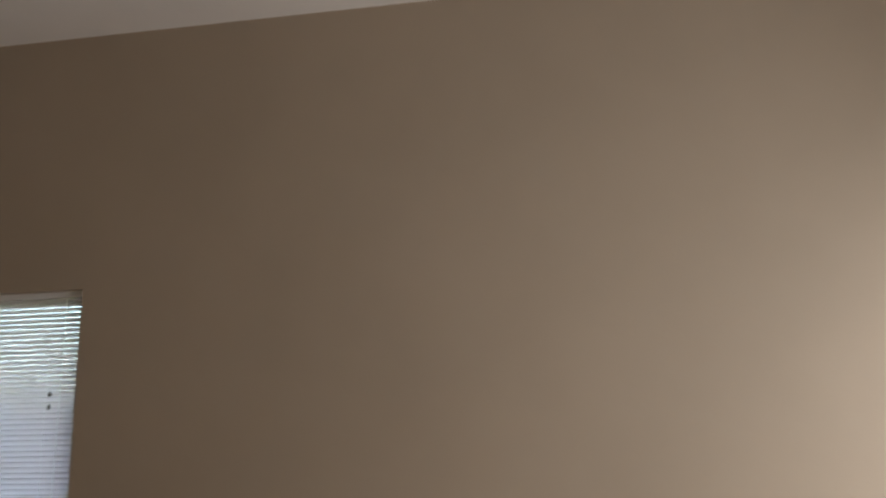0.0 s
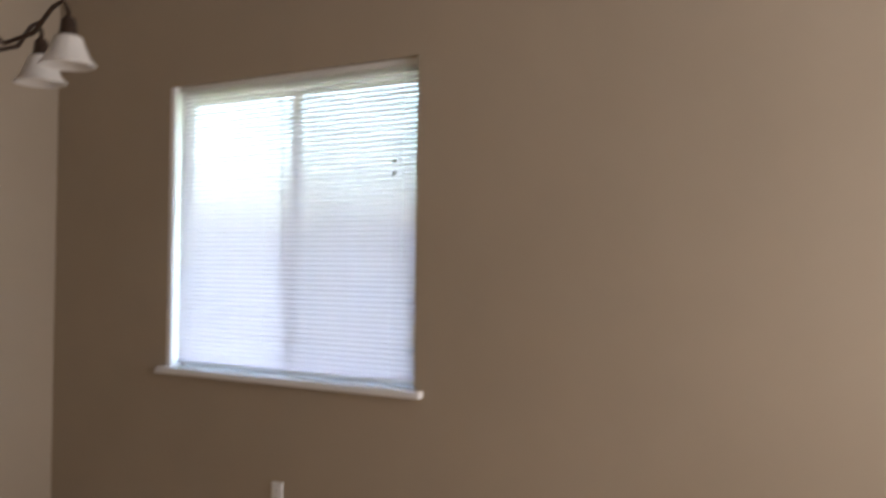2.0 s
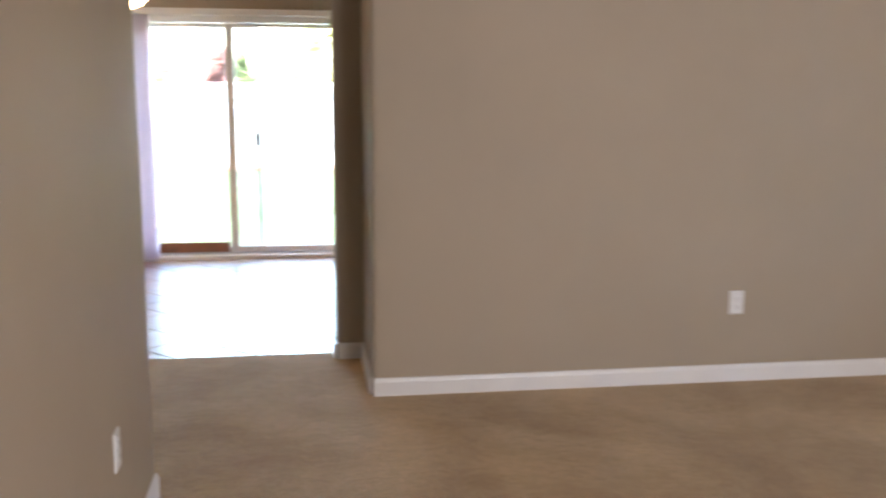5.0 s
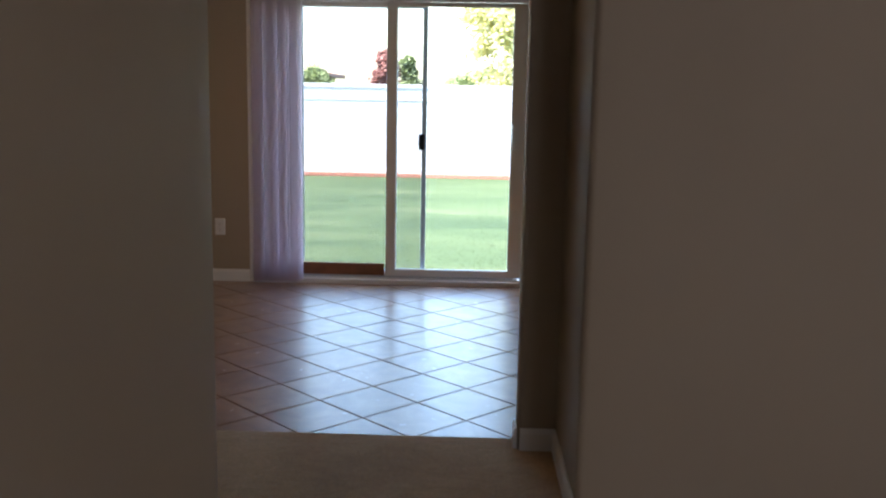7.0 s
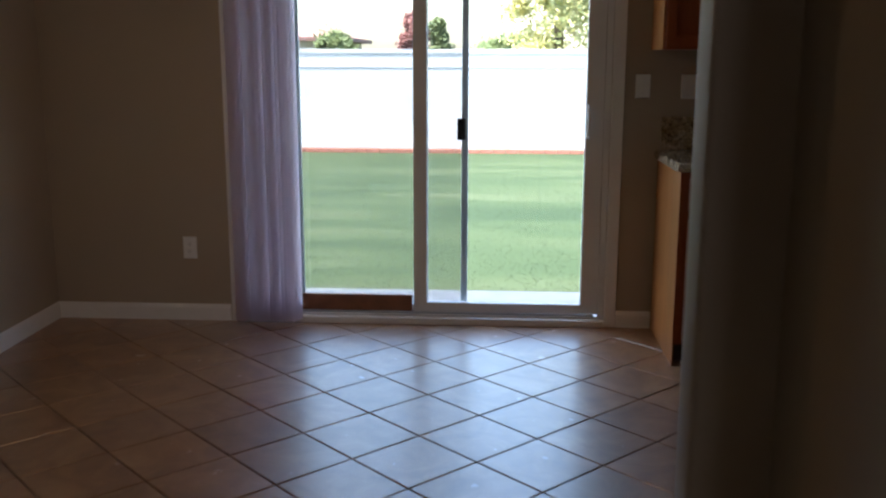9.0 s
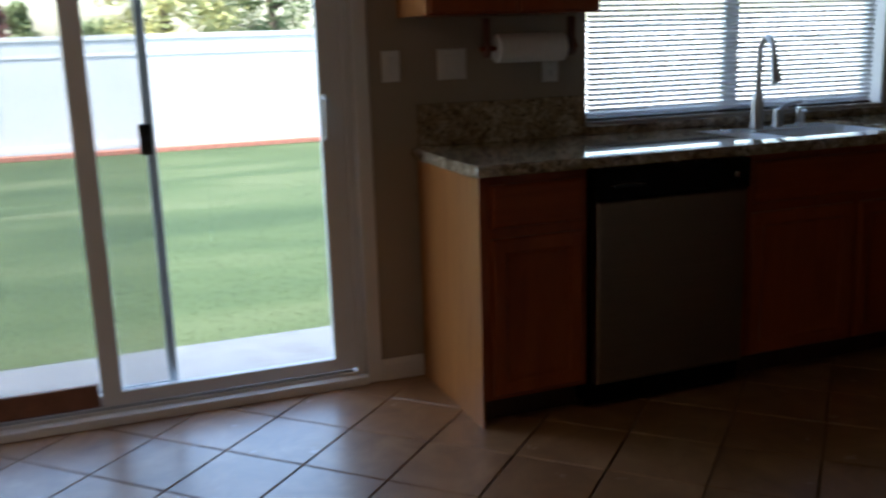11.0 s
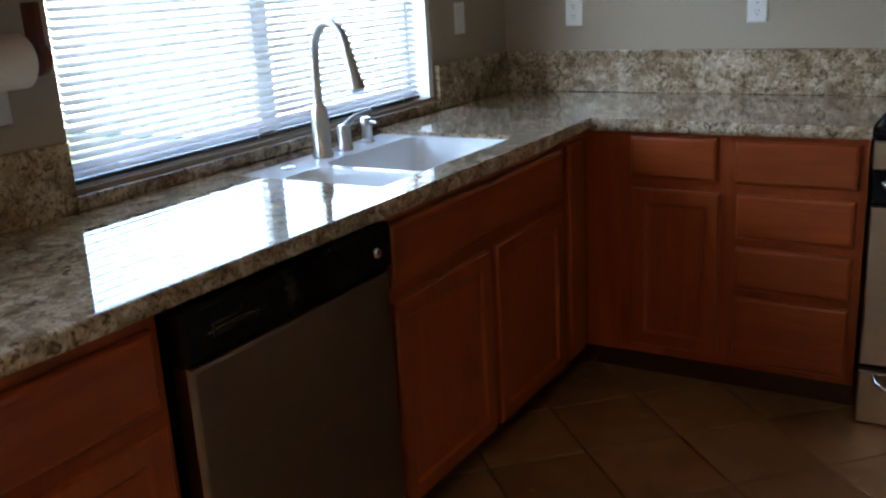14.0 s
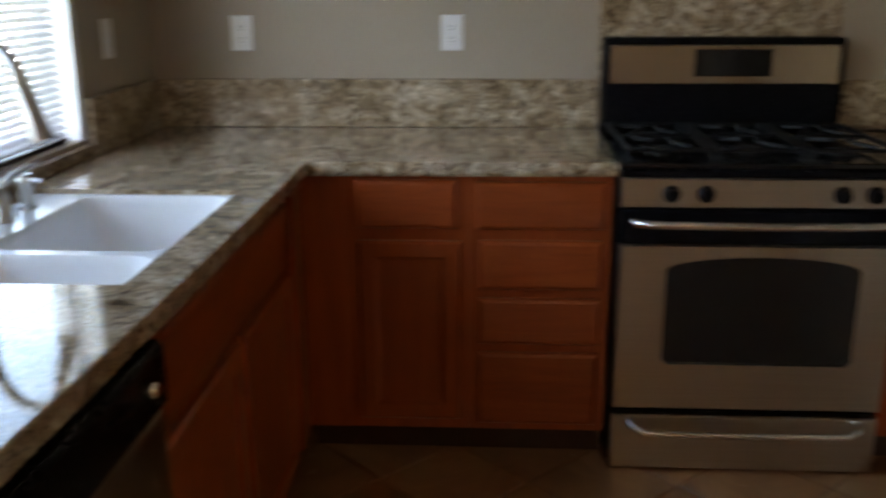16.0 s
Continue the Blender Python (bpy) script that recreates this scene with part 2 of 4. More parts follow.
def carpet():
    m, nt, b = material("tan_carpet", 0.95, 0, 0.15)
    vec = coords(nt)
    big = ramp(nt, noise_of(nt, vec, 1.3, 3, 0.5, 0.8), [(0.34, (0.45, 0.305, 0.155)), (0.64, (0.62, 0.445, 0.250))])
    tuft = noise_of(nt, vec, 150, 3, 0.7)
    col = mix(nt, big, ramp(nt, tuft, [(0.3, (0.6, 0.58, 0.56)), (0.62, (1.1, 1.08, 1.06))]), 0.8, "MULTIPLY")
    mid = noise_of(nt, coords(nt, (1, 2.2, 1)), 9, 4, 0.6, 1.5)
    col = mix(nt, col, ramp(nt, mid, [(0.35, (0.86, 0.85, 0.84)), (0.6, (1.05, 1.05, 1.05))]), 0.7, "MULTIPLY")
    # strokes left by the vacuum cleaner
    w = nt.nodes.new("ShaderNodeTexWave")
    w.inputs["Scale"].default_value, w.inputs["Distortion"].default_value, w.inputs["Detail"].default_value = 0.62, 5.0, 2.0
    w.inputs["Detail Scale"].default_value = 0.7
    nt.links.new(coords(nt, (1.0, 0.45, 1.0)), w.inputs["Vector"])
    col = mix(nt, col, ramp(nt, w.outputs["Fac"], [(0.35, (0.88, 0.875, 0.87)), (0.65, (1.06, 1.06, 1.06))]), 0.22, "MULTIPLY")
    nt.links.new(col, b.inputs["Base Color"])
    b.inputs["Sheen Weight"].default_value = 0.25
    b.inputs["Sheen Roughness"].default_value = 0.5
    bump(nt, b, tuft, 0.7, 0.006)
    return m


CARPET = carpet()


def grass():
    m, nt, b = material("lawn_grass", 0.8, 0, 0.25)
    vec = coords(nt)
    big = ramp(nt, noise_of(nt, coords(nt, (0.35, 1.3, 1)), 0.8, 4, 0.55, 0.6), [(0.32, (0.018, 0.034, 0.011)), (0.52, (0.032, 0.050, 0.018)), (0.70, (0.054, 0.068, 0.032))])
    fine = noise_of(nt, vec, 40, 5, 0.7)
    col = mix(nt, big, ramp(nt, fine, [(0.3, (0.56, 0.62, 0.52)), (0.65, (1.18, 1.14, 1.08))]), 0.8, "MULTIPLY")
    nt.links.new(col, b.inputs["Base Color"])
    bump(nt, b, fine, 0.2, 0.01)
    return m


GRASS = grass()


def leaf(name, dark, light):
    m, nt, b = material(name, 0.6, 0, 0.3)
    g = nt.nodes.new("ShaderNodeNewGeometry")
    nt.links.new(ramp(nt, g.outputs["Random Per Island"], [(0.0, dark), (1.0, light)]), b.inputs["Base Color"])
    t = nt.nodes.new("ShaderNodeBsdfTranslucent")
    t.inputs[0].default_value = (*light, 1)
    s = nt.nodes.new("ShaderNodeMixShader")
    s.inputs[0].default_value = 0.3
    out = nt.nodes["Material Output"]
    nt.links.new(b.outputs[0], s.inputs[1])
    nt.links.new(t.outputs[0], s.inputs[2])
    nt.links.new(s.outputs[0], out.inputs[0])
    return m


LEAF_GREEN = leaf("green_leaves", (0.09, 0.13, 0.05), (0.22, 0.26, 0.11))
LEAF_YELLOW = leaf("yellowing_leaves", (0.22, 0.26, 0.10), (0.52, 0.47, 0.20))
LEAF_RED = leaf("dark_red_leaves", (0.22, 0.09, 0.08), (0.36, 0.17, 0.15))


def glass():
    m, nt, b = material("clear_glass", 0.02)
    tr, gl, lw, mx = (nt.nodes.new("ShaderNode" + k) for k in ("BsdfTransparent", "BsdfGlossy", "LayerWeight", "MixShader"))
    tr.inputs[0].default_value = (0.93, 0.96, 0.95, 1)
    gl.inputs["Roughness"].default_value = 0.02
    lw.inputs["Blend"].default_value = 0.5
    steep, gloss = nt.nodes.new("ShaderNodeMath"), nt.nodes.new("ShaderNodeMapRange")
    steep.operation = "POWER"
    steep.inputs[1].default_value = 5.0
    gloss.inputs[3].default_value, gloss.inputs[4].default_value = 0.04, 1.0
    nt.links.new(lw.outputs["Facing"], steep.inputs[0])
    nt.links.new(steep.outputs[0], gloss.inputs[0])
    nt.links.new(gloss.outputs[0], mx.inputs[0])
    nt.links.new(tr.outputs[0], mx.inputs[1])
    nt.links.new(gl.outputs[0], mx.inputs[2])
    nt.links.new(mx.outputs[0], nt.nodes["Material Output"].inputs[0])
    return m


GLASS = glass()


def mesh_screen(name, cover):
    m, nt, b = material(name, 0.7)
    b.inputs["Base Color"].default_value = (0.16, 0.17, 0.18, 1)
    tr, mx = nt.nodes.new("ShaderNodeBsdfTransparent"), nt.nodes.new("ShaderNodeMixShader")
    mx.inputs[0].default_value = cover
    nt.links.new(tr.outputs[0], mx.inputs[1])
    nt.links.new(b.outputs[0], mx.inputs[2])
    nt.links.new(mx.outputs[0], nt.nodes["Material Output"].inputs[0])
    return m


SCREEN = mesh_screen("insect_screen", 0.22)
FINE_SCREEN = mesh_screen("fine_insect_screen", 0.15)


def see_through(name, colour, amount, rough=0.4):
    """Thin white stuff that lets part of the daylight through."""
    m, nt, b = material(name, rough)
    vec = coords(nt)
    nt.links.new(ramp(nt, noise_of(nt, vec, 8, 3), [(0.3, tuple(c * 0.95 for c in colour)), (0.7, colour)]), b.inputs["Base Color"])
    t, mx = nt.nodes.new("ShaderNodeBsdfTranslucent"), nt.nodes.new("ShaderNodeMixShader")
    t.inputs[0].default_value = (*colour, 1)
    mx.inputs[0].default_value = amount
    nt.links.new(b.outputs[0], mx.inputs[1])
    nt.links.new(t.outputs[0], mx.inputs[2])
    nt.links.new(mx.outputs[0], nt.nodes["Material Output"].inputs[0])
    return m


SLAT = see_through("white_vinyl_blind_slat", (0.76, 0.755, 0.78), 0.36)
METAL_SLAT = see_through("white_metal_blind_slat", (0.72, 0.645, 0.67), 0.010)
VANE = see_through("white_vertical_vane", (0.92, 0.86, 0.89), 0.82, 0.5)
FROST = see_through("alabaster_glass", (0.80, 0.78, 0.75), 0.45, 0.25)


def glowing(name, colour, strength):
    m, nt, b = material(name, 0.3)
    b.inputs["Base Color"].default_value = (0.8, 0.75, 0.65, 1)
    b.inputs["Emission Color"].default_value = (*colour, 1)
    b.inputs["Emission Strength"].default_value = strength
    return m


LIT_SHADE = glowing("lit_lamp_glass", (1.0, 0.58, 0.25), 1.45)

# ---- building blocks ----


def link_mesh(name, bm, mat, smooth=False):
    bmesh.ops.recalc_face_normals(bm, faces=bm.faces)
    me = bpy.data.meshes.new(name)
    bm.to_mesh(me)
    bm.free()
    me.materials.append(mat)
    if smooth:
        me.shade_smooth()
        me.set_sharp_from_angle(angle=radians(40))
    return new(name, me)


def part(name, bm, mat, parent=None, label="", smooth=False):
    ob = link_mesh(name, bm, mat, smooth)
    if parent is not None:
        ob.parent = parent
        ob.matrix_parent_inverse = parent.matrix_world.inverted()
    if label:
        tagged(ob, label)
    return ob


def thing(name, at, label, category, group="", kind=""):
    ob = new(name)
    ob.empty_display_size = 0.1
    ob.matrix_world = Matrix.Translation(at)
    bpy.context.view_layer.update()
    return tagged(ob, label, category, group, kind)


def setting(name, bm, mat, label, category, smooth=False):
    return tagged(link_mesh(name, bm, mat, smooth), label, category, kind="structure")


def box(bm, x0, x1, y0, y1, z0, z1, bevel=0.0, seg=2):
    res = bmesh.ops.create_cube(bm, size=1.0, matrix=Matrix.Translation(((x0 + x1) / 2, (y0 + y1) / 2, (z0 + z1) / 2)) @ Matrix.Diagonal((abs(x1 - x0), abs(y1 - y0), abs(z1 - z0), 1)))
    if bevel:
        edges = list({e for v in res["verts"] for e in v.link_edges})
        bmesh.ops.bevel(bm, geom=edges, offset=bevel, segments=seg, profile=0.6, affect="EDGES")
    return bm


def boxed(*args, **kw):
    return box(bmesh.new(), *args, **kw)


def cells(bm, xs, ys, zs, keep):
    """A solid made of grid cells, with no faces between neighbours."""
    nx, ny, nz = len(xs) - 1, len(ys) - 1, len(zs) - 1
    full = {(i, j, k) for i in range(nx) for j in range(ny) for k in range(nz) if keep((xs[i] + xs[i + 1]) / 2, (ys[j] + ys[j + 1]) / 2, (zs[k] + zs[k + 1]) / 2)}
    verts = {}

    def v(i, j, k):
        if (i, j, k) not in verts:
            verts[i, j, k] = bm.verts.new((xs[i], ys[j], zs[k]))
        return verts[i, j, k]

    sides = {(1, 0, 0): ((1, 0, 0), (1, 1, 0), (1, 1, 1), (1, 0, 1)), (-1, 0, 0): ((0, 0, 0), (0, 0, 1), (0, 1, 1), (0, 1, 0)),
             (0, 1, 0): ((0, 1, 0), (0, 1, 1), (1, 1, 1), (1, 1, 0)), (0, -1, 0): ((0, 0, 0), (1, 0, 0), (1, 0, 1), (0, 0, 1)),
             (0, 0, 1): ((0, 0, 1), (1, 0, 1), (1, 1, 1), (0, 1, 1)), (0, 0, -1): ((0, 0, 0), (0, 1, 0), (1, 1, 0), (1, 0, 0))}
    for i, j, k in full:
        for (a, b, c), corners in sides.items():
            if (i + a, j + b, k + c) not in full:
                bm.faces.new([v(i + p, j + q, k + r) for p, q, r in corners])
    return bm


def round_uprights(bm, places, radius=0.022):
    edges = [e for e in bm.edges if all(any(abs(v.co.x - x) < 1e-4 and abs(v.co.y - y) < 1e-4 for x, y in places) for v in e.verts)
             and abs(e.verts[0].co.z - e.verts[1].co.z) > 1e-4]
    bmesh.ops.bevel(bm, geom=edges, offset=radius, segments=4, profile=0.5, affect="EDGES")
    return bm


def slab(bm, o, u, v, n, w, h, rings, arch=0.0):
    """A board from o along u and v whose face steps through (inset, depth along n) rings; the last one is closed."""
    o, u, v, n = Vector(o), Vector(u), Vector(v), Vector(n)
    loops = []
    for inset, depth in rings:
        p = [(inset, inset), (w - inset, inset), (w - inset, h - inset), (inset, h - inset)]
        loops.append([bm.verts.new(o + u * a + v * b + n * depth) for a, b in p])
    bm.faces.new(loops[0])
    for a, b in zip(loops, loops[1:]):
        for i in range(4):
            bm.faces.new((a[i], a[(i + 1) % 4], b[(i + 1) % 4], b[i]))
    bm.faces.new(loops[-1])
    return bm


def tube(bm, pts, radii, seg=12, caps=True):
    pts = [Vector(p) for p in pts]
    if isinstance(radii, (int, float)):
        radii = [radii] * len(pts)
    loops, side = [], None
    for i, p in enumerate(pts):
        d = (pts[min(i + 1, len(pts) - 1)] - pts[max(i - 1, 0)]).normalized()
        if side is None:
            side = d.orthogonal().normalized()
        side = (side - d * side.dot(d)).normalized()
        up = d.cross(side)
        loops.append([bm.verts.new(p + (side * math.cos(a) + up * math.sin(a)) * radii[i]) for a in (2 * math.pi * k / seg for k in range(seg))])
    for a, b in zip(loops, loops[1:]):
        for k in range(seg):
            bm.faces.new((a[k], a[(k + 1) % seg], b[(k + 1) % seg], b[k]))
    if caps:
        bm.faces.new(loops[0])
        bm.faces.new(loops[-1])
    return bm


def lathe(bm, centre, profile, seg=24, axis="z"):
    """Turned shape: profile of (radius, height) about an upright or a lying axis."""
    c = Vector(centre)
    loops = []
    for r, h in profile:
        ring = []
        for k in range(seg):
            a = 2 * math.pi * k / seg
            p = {"z": (r * math.cos(a), r * math.sin(a), h), "x": (h, r * math.cos(a), r * math.sin(a)), "y": (r * math.cos(a), h, r * math.sin(a))}[axis]
            ring.append(bm.verts.new(c + Vector(p)))
        loops.append(ring)
    for a, b in zip(loops, loops[1:]):
        for k in range(seg):
            bm.faces.new((a[k], a[(k + 1) % seg], b[(k + 1) % seg], b[k]))
    if profile[0][0] > 1e-5:
        bm.faces.new(loops[0])
    if profile[-1][0] > 1e-5:
        bm.faces.new(loops[-1])
    bmesh.ops.remove_doubles(bm, verts=bm.verts, dist=1e-5)
    return bm


def rounded(x0, x1, y0, y1, r, n=5):
    pts = []
    for cx, cy, a0 in ((x1 - r, y1 - r, 0), (x0 + r, y1 - r, 90), (x0 + r, y0 + r, 180), (x1 - r, y0 + r, 270)):
        for k in range(n + 1):
            a = radians(a0 + 90 * k / n)
            pts.append((cx + r * math.cos(a), cy + r * math.sin(a)))
    return pts


def skin(bm, loops, close_first=False, close_last=False):
    rows = [[bm.verts.new(p) for p in loop] for loop in loops]
    n = len(rows[0])
    for a, b in zip(rows, rows[1:]):
        for k in range(n):
            bm.faces.new((a[k], a[(k + 1) % n], b[(k + 1) % n], b[k]))
    if close_first:
        bm.faces.new(rows[0])
    if close_last:
        bm.faces.new(rows[-1])
    return bm


Z = (0, 0, 1)

# ---- the large structure ----
NORTH, EAST, WEST = 0.0, 2.90, -3.11       # inner faces of the kitchen and dining room
LIV_EAST, LIV_NORTH, LIV_WEST, LIV_SOUTH = 2.84, -3.72, -1.14, -10.5
HALL_END = -4.69                           # where the long living-room wall stops
STUB_FRONT, STUB_BACK = -3.08, -2.955         # wall line between carpet and tile
KIT_CEIL, LIV_CEIL = 2.60, 3.64
STUB_L, STUB_R, BLOCK = -1.89, -0.445, -0.30  # ends of that wall, and the deep block beside the passage
DOOR = (-2.12, -0.240, 2.0)                  # patio door opening: left, right, top
KWIN = (0.735, 2.324, 0.95, 2.13)             # kitchen window opening
LWIN = (-6.21, -4.655, 0.978, 2.44)        # living room window opening

bm = cells(bmesh.new(), [WEST - 0.15, DOOR[0], DOOR[1], KWIN[0], KWIN[1], EAST + 0.21], [NORTH, NORTH + 0.16], [-0.12, 0.0, KWIN[2], DOOR[2], KWIN[3], LIV_CEIL],
           lambda x, y, z: not (DOOR[0] < x < DOOR[1] and 0 < z < DOOR[2]) and not (KWIN[0] < x < KWIN[1] and KWIN[2] < z < KWIN[3]))
round_uprights(bm, [(KWIN[0], NORTH), (KWIN[1], NORTH)], 0.015)
setting("wall_north", bm, TAN, "tan painted drywall with patio door and window openings", "wall")

bm = cells(bmesh.new(), [LIV_EAST, LIV_EAST + 0.16], [LIV_SOUTH - 0.16, LWIN[0], LWIN[1], LIV_NORTH], [-0.12, LWIN[2], LWIN[3], LIV_CEIL],
           lambda x, y, z: not (LWIN[0] < y < LWIN[1] and LWIN[2] < z < LWIN[3]))
setting("wall_east_living", bm, TAN, "tall tan painted drywall around the side window", "wall")
setting("wall_east_kitchen", boxed(EAST, EAST + 0.21, LIV_NORTH, NORTH, -0.12, LIV_CEIL), TAN, "tan painted drywall behind the kitchen range", "wall")
setting("wall_west_dining", boxed(WEST - 0.15, WEST, HALL_END - 0.13, NORTH, -0.12, LIV_CEIL), TAN, "tan painted drywall beside the dining corner", "wall")

# living room north wall: a deep block beside the passage, with rounded corners
bm = cells(bmesh.new(), [BLOCK, BLOCK + 0.15, EAST], [LIV_NORTH, LIV_NORTH + 0.15, STUB_FRONT], [-0.02, LIV_CEIL], lambda x, y, z: x < BLOCK + 0.15 or y < LIV_NORTH + 0.15)
round_uprights(bm, [(BLOCK, LIV_NORTH)], 0.025)
setting("wall_north_living", bm, TAN, "tan painted drywall with a rounded corner at the passage", "wall", True)

bm = cells(bmesh.new(), [WEST, STUB_L, STUB_R, EAST], [STUB_FRONT, STUB_BACK], [-0.02, 2.3, LIV_CEIL], lambda x, y, z: not (STUB_L < x < STUB_R and z < 2.3))
round_uprights(bm, [(x, y) for x in (STUB_L, STUB_R) for y in (STUB_FRONT, STUB_BACK)], 0.025)
setting("wall_south_kitchen", bm, TAN, "tan painted drywall with the wide opening to the kitchen", "wall", True)

bm = cells(bmesh.new(), [WEST, LIV_WEST - 0.13, LIV_WEST], [LIV_SOUTH, HALL_END - 0.13, HALL_END], [-0.02, LIV_CEIL], lambda x, y, z: x > LIV_WEST - 0.13 or y > HALL_END - 0.13)
round_uprights(bm, [(LIV_WEST, HALL_END)], 0.025)
setting("wall_west_living", bm, TAN, "long tan painted drywall ending at a rounded corner", "wall", True)

bm = cells(bmesh.new(), [LIV_WEST - 0.13, 0.55, 2.55, LIV_EAST], [LIV_SOUTH - 0.16, LIV_SOUTH], [-0.12, 0.65, 2.45, LIV_CEIL], lambda x, y, z: not (0.55 < x < 2.55 and 0.65 < z < 2.45))
setting("wall_south_living", bm, TAN, "tan painted drywall with a front window opening", "wall")
setting("window_3", boxed(0.55, 2.55, LIV_SOUTH - 0.15, LIV_SOUTH - 0.11, 0.65, 2.45), VINYL, "closed white shade filling the front window", "window")

setting("ceiling_kitchen", boxed(WEST, EAST, STUB_BACK, NORTH, KIT_CEIL, KIT_CEIL + 0.1), CEILING_WHITE, "white painted drywall ceiling", "ceiling")
setting("ceiling_hall", boxed(WEST, LIV_WEST - 0.13, HALL_END, STUB_FRONT, KIT_CEIL, KIT_CEIL + 0.1), CEILING_WHITE, "white painted drywall ceiling", "ceiling")
# the long west overhang is unseen, added to keep sun off the patio slab
bm = boxed(WEST - 1.9, LIV_EAST + 0.7, LIV_SOUTH - 0.7, NORTH + 0.55, LIV_CEIL, LIV_CEIL + 0.25)
setting("ceiling_living", bm, CEILING_WHITE, "high white painted drywall ceiling with an added overhang that shades the patio", "ceiling")

setting("floor", boxed(WEST - 0.15, LIV_EAST + 0.16, LIV_SOUTH - 0.16, NORTH + 0.16, -0.14, -0.012), GROUT, "dark grout bed under the floor tiles", "floor")
bm = cells(bmesh.new(), [WEST, STUB_L, LIV_WEST - 0.13, LIV_WEST, STUB_R, BLOCK, LIV_EAST], [LIV_SOUTH, HALL_END, LIV_NORTH, STUB_FRONT, STUB_BACK - 0.01], [-0.012, 0.004],
           lambda x, y, z: (x > LIV_WEST and y < LIV_NORTH) or (HALL_END < y < STUB_FRONT and x < BLOCK) or (y > STUB_FRONT and STUB_L < x < STUB_R))
carpet_ob = setting("floor_carpet", bm, CARPET, "tan cut-pile wall-to-wall carpet with vacuum marks", "carpet")


def skirting(length, m):
    """A baseboard with an eased top, its back on the wall; it runs along local x and faces local -y."""
    bm = bmesh.new()
    prof = [(0, 0), (-0.014, 0), (-0.014, 0.066), (-0.010, 0.078), (-0.006, 0.085), (0, 0.085)]
    a = [bm.verts.new((0, y, z)) for y, z in prof]
    b = [bm.verts.new((length, y, z)) for y, z in prof]
    for i in range(len(prof)):
        j = (i + 1) % len(prof)
        bm.faces.new((a[i], a[j], b[j], b[i]))
    bm.faces.new(a), bm.faces.new(b)
    bm.transform(m)
    return setting("baseboard", bm, TRIM_WHITE, "white painted wooden baseboard with eased top", "baseboard")


skirting(LIV_EAST - BLOCK - 0.005, pose(BLOCK + 0.005, LIV_NORTH, 0.004))
skirting(LIV_NORTH - LIV_SOUTH, pose(LIV_EAST, LIV_NORTH, 0.004, 0, 0, -90))
skirting(HALL_END - LIV_SOUTH - 0.02, pose(LIV_WEST, LIV_SOUTH, 0.004, 0, 0, 90))
skirting(LIV_EAST - LIV_WEST, pose(LIV_EAST, LIV_SOUTH, 0.004, 0, 0, 180))
skirting(BLOCK - STUB_R - 0.01, pose(STUB_R + 0.01, STUB_FRONT, 0.004))
skirting(-LIV_NORTH + STUB_FRONT - 0.03, pose(BLOCK, STUB_FRONT, 0.004, 0, 0, -90))
skirting(0.10, pose(STUB_R, STUB_BACK - 0.015, 0.0, 0, 0, -90))
skirting(0.10, pose(STUB_L, STUB_FRONT + 0.015, 0.0, 0, 0, 90))
skirting(STUB_L - 0.01 - WEST, pose(WEST, STUB_FRONT, 0.004))
skirting(DOOR[0] - 0.06 - WEST, pose(WEST, NORTH, 0.0))
skirting(-STUB_BACK, pose(WEST, STUB_BACK, 0.0, 0, 0, 90))
skirting(0.172, pose(-0.178, NORTH, 0.0))
skirting(LIV_WEST - 0.02 - WEST, pose(LIV_WEST - 0.02, HALL_END, 0.004, 0, 0, 180))

# unseen overhang along the east side, added to block high sky light at the window
setting("sky_blocking_eave", boxed(EAST + 0.215, EAST + 0.95, -10.9, 0.3, 2.56, 2.70, bevel=0.01), TRIM_WHITE, "unseen white overhang added to hold back sky light", "roof")

# ---- patio door ----
door = thing("patio_sliding_door", (-1.195, 0.08, 0.0), "white vinyl sliding glass patio door with a screen panel", "door", kind="structure")
bm = cells(bmesh.new(), [DOOR[0], DOOR[0] + 0.03, DOOR[1] - 0.03, DOOR[1]], [0.012, 0.145], [0.0, 0.045, DOOR[2] - 0.05, DOOR[2]],
           lambda x, y, z: x < DOOR[0] + 0.03 or x > DOOR[1] - 0.03 or z < 0.045 or z > DOOR[2] - 0.05)
part("door_frame", bm, VINYL, door)
for k, y in enumerate((0.022, 0.062, 0.104)):
    part("track", boxed(DOOR[0] + 0.05, DOOR[1] - 0.05, y, y + 0.006, 0.045, 0.055), GRAY_SCREEN_FRAME, door)


def sash(name, x0, x1, y0, y1, stile, top, foot, mat, fill, label):
    z0, z1 = 0.056, DOOR[2] - 0.055
    bm = cells(bmesh.new(), [x0, x0 + stile[0], x1 - stile[1], x1], [y0, y1], [z0, z0 + foot, z1 - top, z1],
               lambda x, y, z: x < x0 + stile[0] or x > x1 - stile[1] or z < z0 + foot or z > z1 - top)
    bmesh.ops.bevel(bm, geom=list(bm.edges), offset=0.003, segments=1, affect="EDGES")
    frame_ob = part(name, bm, mat, door, label)
    ym = (y0 + y1) / 2
    pane = part("pane", boxed(x0 + stile[0] - 0.006, x1 - stile[1] + 0.006, ym - 0.003, ym + 0.003, z0 + foot - 0.006, z1 - top + 0.006), fill, frame_ob)
    pane.visible_shadow = fill is not GLASS
    return frame_ob


sash("fixed_panel", DOOR[0] + 0.03, -1.150, 0.068, 0.100, (0.06, 0.05), 0.03, 0.03, VINYL, GLASS, "white vinyl fixed glass panel")
